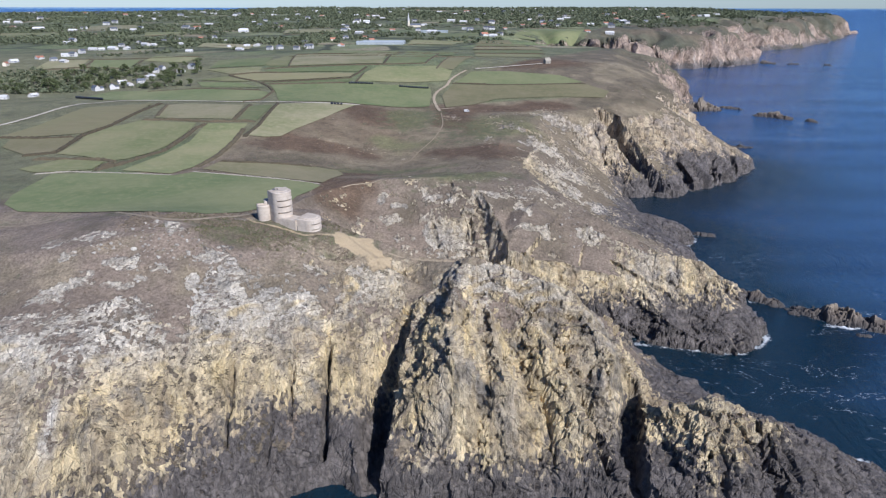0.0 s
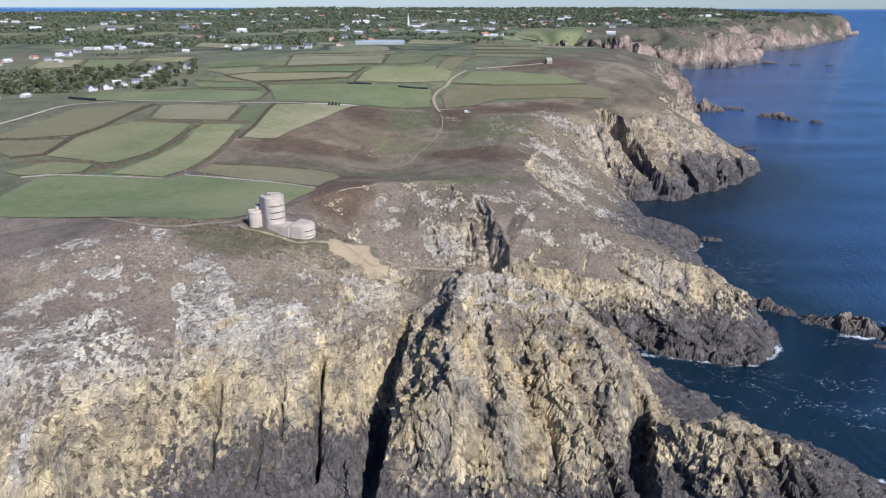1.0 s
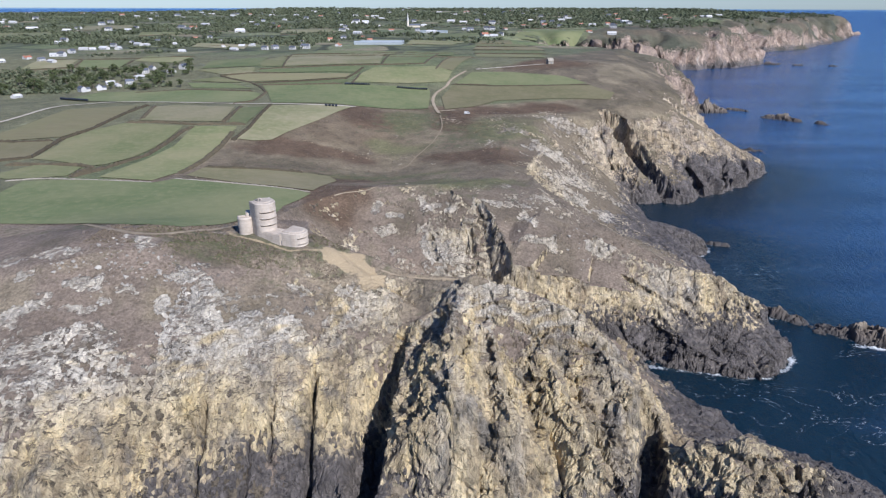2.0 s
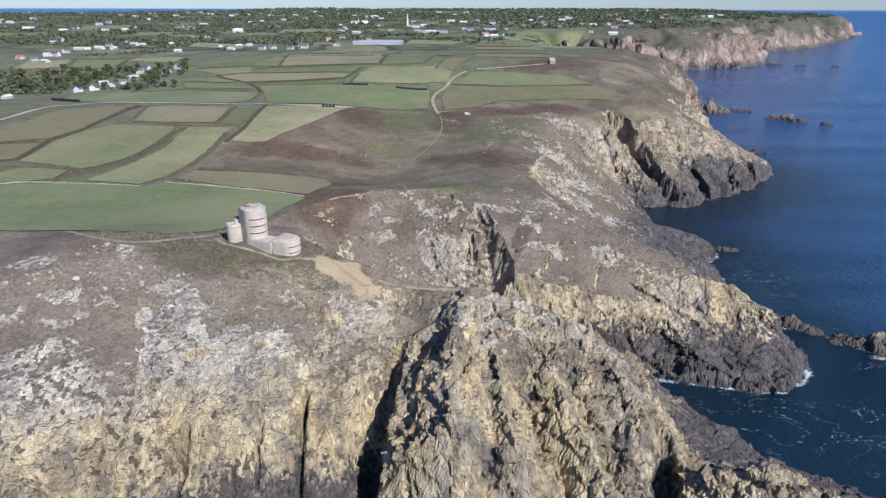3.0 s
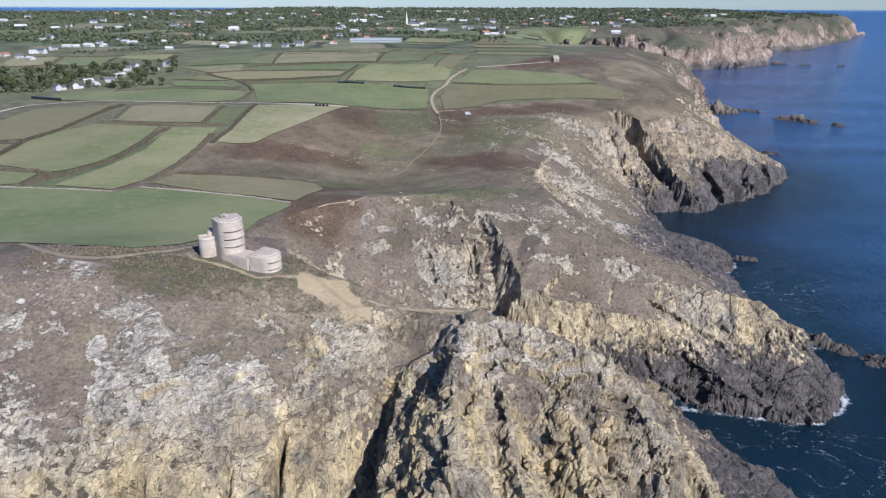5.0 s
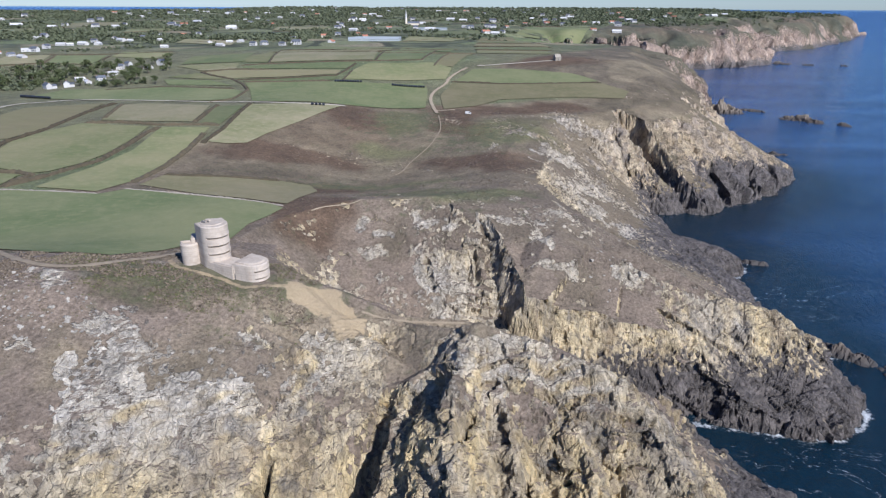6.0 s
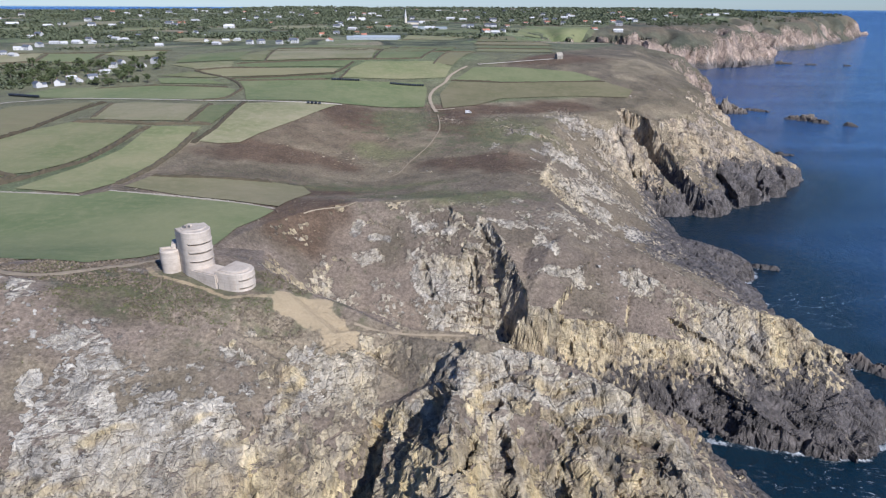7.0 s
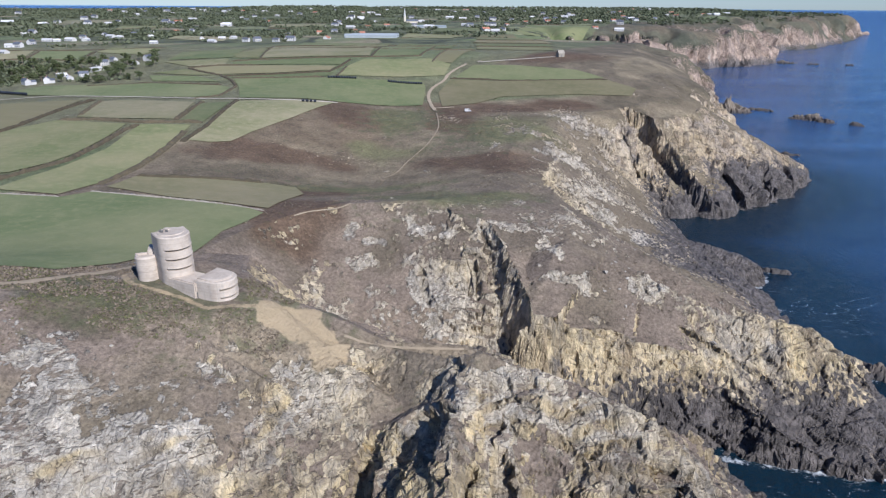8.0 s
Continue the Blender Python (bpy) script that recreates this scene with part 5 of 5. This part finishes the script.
def watch_hut(x, y):
    t = empty("stone_hut", x, y, None, 20)
    tagged(t, "small pale stone watch hut with a pitched roof", "hut")
    part("wall", gable(6.5, 5.5, 3.2, 3.0), M_DRYSTONE, t)
    for side in (1, -1):
        part("roof", roof_slab(6.5, 5.5, 3.2, 3.0, side), M_DRYSTONE, t)
    part("doorway", box(-0.5, 0.5, -2.82, -2.6, 0, 2.0), M_SLIT, t)


watch_hut(121, 767)


def van(x, y, turn):
    t = empty("van", x, y, None, turn)
    tagged(t, "white van parked on the grass beside the track", "van")
    bm = bmesh.new()
    add_box(bm, -2.4, 1.3, -0.95, 0.95, 0.4, 2.3, 0.15)
    part("body", bm, M_WHITE, t)
    part("bonnet", box(1.3, 2.4, -0.92, 0.92, 0.4, 1.25, bevel=0.15), M_WHITE, t)
    part("windscreen", box(1.28, 1.45, -0.8, 0.8, 1.3, 2.05, bevel=0.05), M_GLASS, t)
    part("side_window", box(0.3, 1.1, -0.98, -0.93, 1.3, 2.0), M_GLASS, t)
    for wx in (-1.6, 1.6):
        for wy in (-0.85, 0.85):
            bm = bmesh.new()
            bmesh.ops.create_cone(bm, cap_ends=True, segments=16, radius1=0.36, radius2=0.36, depth=0.22, matrix=pose(wx, wy, 0.36, 90, 0, 0))
            wheel = part("wheel", bm, M_TYRE, t)
            bm = bmesh.new()
            bmesh.ops.create_cone(bm, cap_ends=True, segments=12, radius1=0.2, radius2=0.2, depth=0.25, matrix=pose(wx, wy, 0.36, 90, 0, 0))
            part("hub", bm, M_PALEROOF, wheel)


van(21, 573, 5)


def bale_pattern():
    bm = bmesh.new()
    bmesh.ops.create_cone(bm, cap_ends=True, segments=16, radius1=0.95, radius2=0.95, depth=1.9, matrix=pose(0, 0, 0.93, 90, 0, 0))
    bmesh.ops.bevel(bm, geom=[e for e in bm.edges if e.calc_face_angle(0) > 1.2], offset=0.18, segments=2, affect="EDGES")
    return tagged(part("bale", bm, M_WRAP), "round silage bale in black plastic wrap", "bale", "silage bales")


bale = bale_pattern()
first = True
for ax, ay, bx, by in ((-95, 660, -73, 664), (-44, 663, -16, 660), (-343, 603, -313, 590), (-98, 565, -90, 567)):
    n = int(math.hypot(bx - ax, by - ay) / 2.1)
    for k in range(n + 1):
        x, y = ax + (bx - ax) * k / n, ay + (by - ay) * k / n
        m = pose(x, y, zat(x, y) + 0.45, 0, 0, 90 + random.uniform(-6, 6))
        if first:
            bale.matrix_world, first = m, False
        else:
            copy_thing(bale, m)


# ---- reefs and stacks ----
def reef(line, wide, label="dark wet reef rocks standing out of the sea"):
    """Jointed rocks along a line of (x, y, height), standing in the water."""
    xs, ys = [p[0] for p in line], [p[1] for p in line]
    step_by = max(0.6, (max(xs) - min(xs) + 2 * wide) / 90)
    gx, gy = np.arange(min(xs) - wide, max(xs) + wide, step_by), np.arange(min(ys) - wide, max(ys) + wide, step_by)
    RX, RY = np.meshgrid(gx, gy)
    d, s = to_line(RX, RY, line)
    top = np.interp(s, range(len(line)), [p[2] for p in line])
    z = (top + 1.5) * (1 - (d / wide) ** 1.5) - 1.5
    big, joint = blocks(RX / 6.5, RY / 6.5, z * 0 + 3, 311)
    small, crack = blocks(RX / 2.2, RY / 2.2, z * 0.3, 351)
    z = z + top * 0.45 * big + top * 0.16 * small - top * 0.25 * np.exp(-((joint / 0.12) ** 2)) - top * 0.1 * np.exp(-((crack / 0.12) ** 2))
    z = np.clip(z, -1.6, None) - 0.8 * (d > wide)
    ob = sheet("reef", gx, gy, np.stack([RX, RY, z], -1), M_SKERRY, {"rock": np.ones(RX.shape)})
    tagged(ob, label, "reef", "reefs off the capes")


reef([(163, 322, 2.6), (172, 314, 3.8), (180, 306, 2.0)], 7)
reef([(187, 299, 2.2), (197, 292, 5.5), (207, 287, 7.0), (221, 280, 3.4)], 9)
reef([(206, 300, 1.6), (210, 299, 1.2)], 3.5)
reef([(203, 272, 1.0), (207, 271, 0.8)], 3)
reef([(178, 416, 2.2), (186, 413, 1.6)], 4.5)
reef([(310, 706, 1.6), (330, 703, 2.2), (342, 700, 1.0)], 7)
reef([(352, 958, 7), (372, 962, 9), (385, 962, 17), (404, 962, 6)], 15, "broken rock stacks at the foot of the cape")
reef([(432, 985, 3), (447, 972, 2)], 9)
reef([(452, 912, 4), (470, 902, 6), (478, 885, 3)], 11)
reef([(500, 868, 3), (504, 862, 2)], 7)
reef([(852, 1745, 6), (872, 1738, 3)], 12)
reef([(905, 1716, 3), (918, 1712, 4)], 9)
reef([(985, 1694, 3), (993, 1692, 2)], 8)
reef([(2000, 3180, 8), (2040, 3170, 4)], 22)


# ---- trees, woods, scrub and stones ----
def leaf_cloud(dice, middle, size, count, leaf, out_v, out_f):
    """Leaf sprays scattered through a lump of a given size."""
    for _ in range(count):
        u = Vector((dice.gauss(0, 1), dice.gauss(0, 1), dice.gauss(0, 1))).normalized() * (0.55 + 0.45 * dice.random())
        c = Vector(middle) + Vector((u.x * size[0], u.y * size[1], u.z * size[2]))
        a = Vector((dice.gauss(0, 1), dice.gauss(0, 1), dice.gauss(0, 1) * 0.7)).normalized()
        b = a.cross(u if abs(a.dot(u)) < 0.95 else Vector((1, 0, 0))).normalized()
        s = leaf * (0.6 + 0.8 * dice.random())
        k = len(out_v)
        out_v += [tuple(c - a * s - b * s * 0.3), tuple(c + b * s * 0.6), tuple(c + a * s), tuple(c - b * s * 0.7)]
        out_f.append((k, k + 1, k + 2, k + 3))


def tree(dice, high, wide, label):
    t = new("tree")
    tagged(t, label, "tree", "trees round the farm")
    bm = bmesh.new()
    lean = [Vector((0, 0, -0.5))]
    for k in range(1, 5):
        lean.append(Vector((dice.uniform(-0.25, 0.25) * k, dice.uniform(-0.25, 0.25) * k, high * 0.14 * k)))
    rings = []
    for k, c in enumerate(lean):
        r = 0.38 * (1 - 0.17 * k) * high / 9
        rings.append([bm.verts.new((c.x + r * math.cos(a), c.y + r * math.sin(a), c.z)) for a in [radians(45 * q) for q in range(8)]])
    for a, b in zip(rings, rings[1:]):
        for q in range(8):
            bm.faces.new((a[q], a[(q + 1) % 8], b[(q + 1) % 8], b[q]))
    part("trunk", bm, M_BARK, t)
    verts, faces = [], []
    for k in range(6):
        a, up = radians(60 * k + dice.uniform(-20, 20)), dice.uniform(0.42, 0.62) * high
        foot, tip = lean[3], Vector((math.cos(a) * wide * 0.32, math.sin(a) * wide * 0.32, up + high * 0.12))
        bm = bmesh.new()
        way = (tip - foot)
        bmesh.ops.create_cone(bm, cap_ends=True, segments=6, radius1=0.14 * high / 9, radius2=0.04, depth=way.length, matrix=Matrix.Translation((foot + tip) / 2) @ way.to_track_quat("Z", "Y").to_matrix().to_4x4())
        part("limb", bm, M_BARK, t)
    for k in range(17):
        a, r = dice.uniform(0, 6.28), math.sqrt(dice.random()) * wide * 0.42
        z = high * dice.uniform(0.42, 0.92) - r * 0.35
        s = wide * dice.uniform(0.11, 0.20)
        leaf_cloud(dice, (r * math.cos(a), r * math.sin(a), z), (s, s, s * 0.75), 42, 0.42, verts, faces)
    raw("crown", verts, faces, M_LEAF, t)
    return t


tree_dice = random.Random(5)
TREES = [tree(tree_dice, 8, 8, "dark green broadleaf tree with a rounded crown"), tree(tree_dice, 10, 9, "tall dark green tree with an uneven crown"), tree(tree_dice, 6, 8, "low spreading windblown tree on the farm")]
TREE_SPOTS = [(-421, 694), (-437, 694), (-443, 674), (-421, 728), (-450, 735), (-363, 705), (-359, 716), (-350, 716), (-358, 674), (-356, 684), (-344, 746), (-342, 727), (-305, 720), (-304, 678), (-301, 735), (-273, 728), (-461, 694), (-442, 654), (-425, 654),
              (-402, 674), (-389, 644), (-374, 654), (-367, 664), (-256, 658), (-269, 664), (-281, 664), (-419, 634), (-379, 694), (-300, 654), (-274, 720), (-466, 684), (-442, 644), (-352, 702), (-366, 690), (-333, 731), (-347, 668), (-330, 700), (-310, 746)]
for _ in range(60):
    x, y = tree_dice.uniform(-430, -280), tree_dice.uniform(645, 765)
    if all(math.hypot(x - a, y - b) > 8 for a, b in HOME_SPOTS + TREE_SPOTS) and not any(inside(np.array([x]), np.array([y]), a)[0] for a in FIELD_AREAS):
        TREE_SPOTS.append((x, y))
for k, (x, y) in enumerate(TREE_SPOTS):
    m = pose(x, y, zat(x, y), 0, 0, tree_dice.uniform(0, 360))
    if k < 3:
        TREES[k].matrix_world = m
    else:
        ob = copy_thing(TREES[tree_dice.randrange(3)], m)
        s = tree_dice.uniform(0.8, 1.35)
        ob.scale = (s, s, s)


def clear_of(x, y, gap):
    return all(abs(x - a) > gap or abs(y - b) > gap for a, b in HOME_SPOTS)


def far_woods():
    """Hedgerow trees, copses and gardens over the farmland, past counting."""
    dice = random.Random(21)
    n = 52000
    y = 620 + 3900 * np.array([dice.random() for _ in range(n)]) ** 1.5
    x = np.array([dice.uniform(-0.80, 0.60) for _ in range(n)]) * y
    free = np.ones(n, bool)
    for a in FIELD_AREAS:
        free &= ~inside(x, y, a)
    dense = smooth_noise(x, y, 150, 401, 3) + 0.5 * smooth_noise(x, y, 38, 421, 2) + 0.55 * step(850, 1250, y) - 0.25
    dense = dense + 0.9 * hump(x, y, -420, 690, 70, 60) + 0.7 * hump(x, y, -280, 662, 40, 9)
    coast, _ = to_line(x, y, COAST)
    free &= inside(x, y, COAST) & (coast > np.where(y > 2000, 90, 150)) & (dense > 0.12) & ((x < -200) | (y > 1120)) & ((x < 0.13 * y) | (y > 1750)) & ((x > -0.32 * y) | (y > 600))
    free &= (y > 960) | (x < -360) | (hump(x, y, -280, 662, 44, 9) > 0.4)
    verts, faces = [], []
    for k in np.nonzero(free)[0]:
        px, py = float(x[k]), float(y[k])
        if not clear_of(px, py, 9 if py < 1500 else 14):
            continue
        s = dice.uniform(1.6, 4.2) * (0.75 if py < 900 else 1 + (py - 900) / 2600)
        leaf_cloud(dice, (px, py, zat(px, py) + s * 0.55), (s, s, s * 0.75), 11, s * 0.55, verts, faces)
    tagged(raw("far_woods", verts, faces, M_FARLEAF), "dark green hedgerow trees and copses across the farmland", "woods", kind="stuff")


far_woods()


def heath_tufts(name, material, seed, count, spots, size, label, category):
    """Low bushes over the open ground, past counting."""
    dice = np.random.RandomState(seed)
    x, y = dice.uniform(-135, 150, count), 165 + 420 * dice.rand(count) ** 1.7
    third = count // 3
    x[:third], y[:third] = dice.uniform(-128, -36, third), dice.uniform(234, 264, third)
    keep = (grid_of(rock, x, y) < 0.25) & (grid_of(soil, x, y) < 0.3) & inside(x, y, COAST) & spots(x, y)
    for a in FIELD_AREAS:
        keep &= ~inside(x, y, a)
    for line, width in TRACK_LINES:
        keep &= to_line(x, y, line)[0] > width * 0.7
    keep &= (np.hypot(x + 68, y - 258) > 9) & (np.hypot(x + 57, y - 252) > 8) & (np.hypot(x + 77, y - 258) > 6)
    verts, faces = [], []
    small = random.Random(seed)
    for px, py in zip(x[keep], y[keep]):
        s = size * small.uniform(0.5, 1.3)
        leaf_cloud(small, (float(px), float(py), zat(px, py) + s * 0.25), (s, s, s * 0.4), 6, s * 0.5, verts, faces)
    tagged(raw(name, verts, faces, material), label, category, kind="stuff")


heath_tufts("heather_scrub", M_TUFT, 3, 15000, lambda x, y: smooth_noise(x, y, 14, 501, 3) > -0.1, 0.55, "brown heather and dead bracken over the slopes", "heather")
heath_tufts("gorse_scrub", M_GORSE, 4, 16000, lambda x, y: smooth_noise(x, y, 12, 511, 3) + 1.3 * np.maximum(hump(x, y, -70, 248, 40, 14), 0.8 * hump(x, y, -12, 555, 16, 40)) > 0.5, 0.32, "green gorse and bramble bushes on the heath", "gorse")


def stone_mesh(dice, k):
    """A broken granite stone: a hull round random points."""
    bm = bmesh.new()
    for _ in range(13):
        v = Vector((dice.gauss(0, 1), dice.gauss(0, 1), dice.gauss(0, 1))).normalized()
        bm.verts.new((v.x * dice.uniform(0.7, 1.0), v.y * dice.uniform(0.5, 0.8), v.z * dice.uniform(0.4, 0.6)))
    bmesh.ops.convex_hull(bm, input=bm.verts[:])
    loose = [v for v in bm.verts if not v.link_faces]
    bmesh.ops.delete(bm, geom=loose, context="VERTS")
    me = bpy.data.meshes.new("stone")
    bm.to_mesh(me)
    bm.free()
    me.materials.append(M_STONE)
    return me


def stones():
    """Pale outcrop stones on the slopes: the nearest as pieces, the rest together."""
    dice = random.Random(8)
    shapes = [stone_mesh(dice, k) for k in range(8)]
    r = np.random.RandomState(9)
    n = 9000
    x, y = r.uniform(-132, 130, n), 185 + 230 * r.rand(n) ** 1.4
    want = np.maximum.reduce([hump(x, y, -120, 226, 70, 20), 0.8 * hump(x, y, -42, 223, 22, 9), 0.7 * hump(x, y, 75, 305, 40, 30), 0.6 * hump(x, y, 90, 370, 30, 40), 0.6 * hump(x, y, 45, 330, 25, 16), 0.5 * hump(x, y, -25, 300, 30, 25)])
    keep = inside(x, y, COAST) & (grid_of(steep, x, y) < 1.3) & (smooth_noise(x, y, 16, 601, 3) * 0.9 + want > 0.86) & (np.hypot(x + 66, y - 257) > 16)
    for line, width in TRACK_LINES:
        keep &= to_line(x, y, line)[0] > width
    for a in FIELD_AREAS:
        keep &= ~inside(x, y, a)
    spots = list(zip(x[keep], y[keep]))
    verts, faces = [], []
    for k, (px, py) in enumerate(spots):
        s = min(1.5, 0.3 + dice.expovariate(2.8))
        me = dice.choice(shapes)
        m = pose(px, py, zat(px, py) + 0.1 * s, dice.uniform(-25, 25), dice.uniform(-25, 25), dice.uniform(0, 360)) @ Matrix.Diagonal((s, s, s, 1))
        if k < 290:
            ob = new("stone", me)
            ob.parent = ground
            ob.matrix_world = m
        else:
            b = len(verts)
            verts += [tuple(m @ v.co) for v in me.vertices]
            faces += [tuple(b + i for i in p.vertices) for p in me.polygons]
    ob = raw("scattered_stones", verts, faces, M_STONE, ground)
    tagged(ob, kind="stuff")


stones()
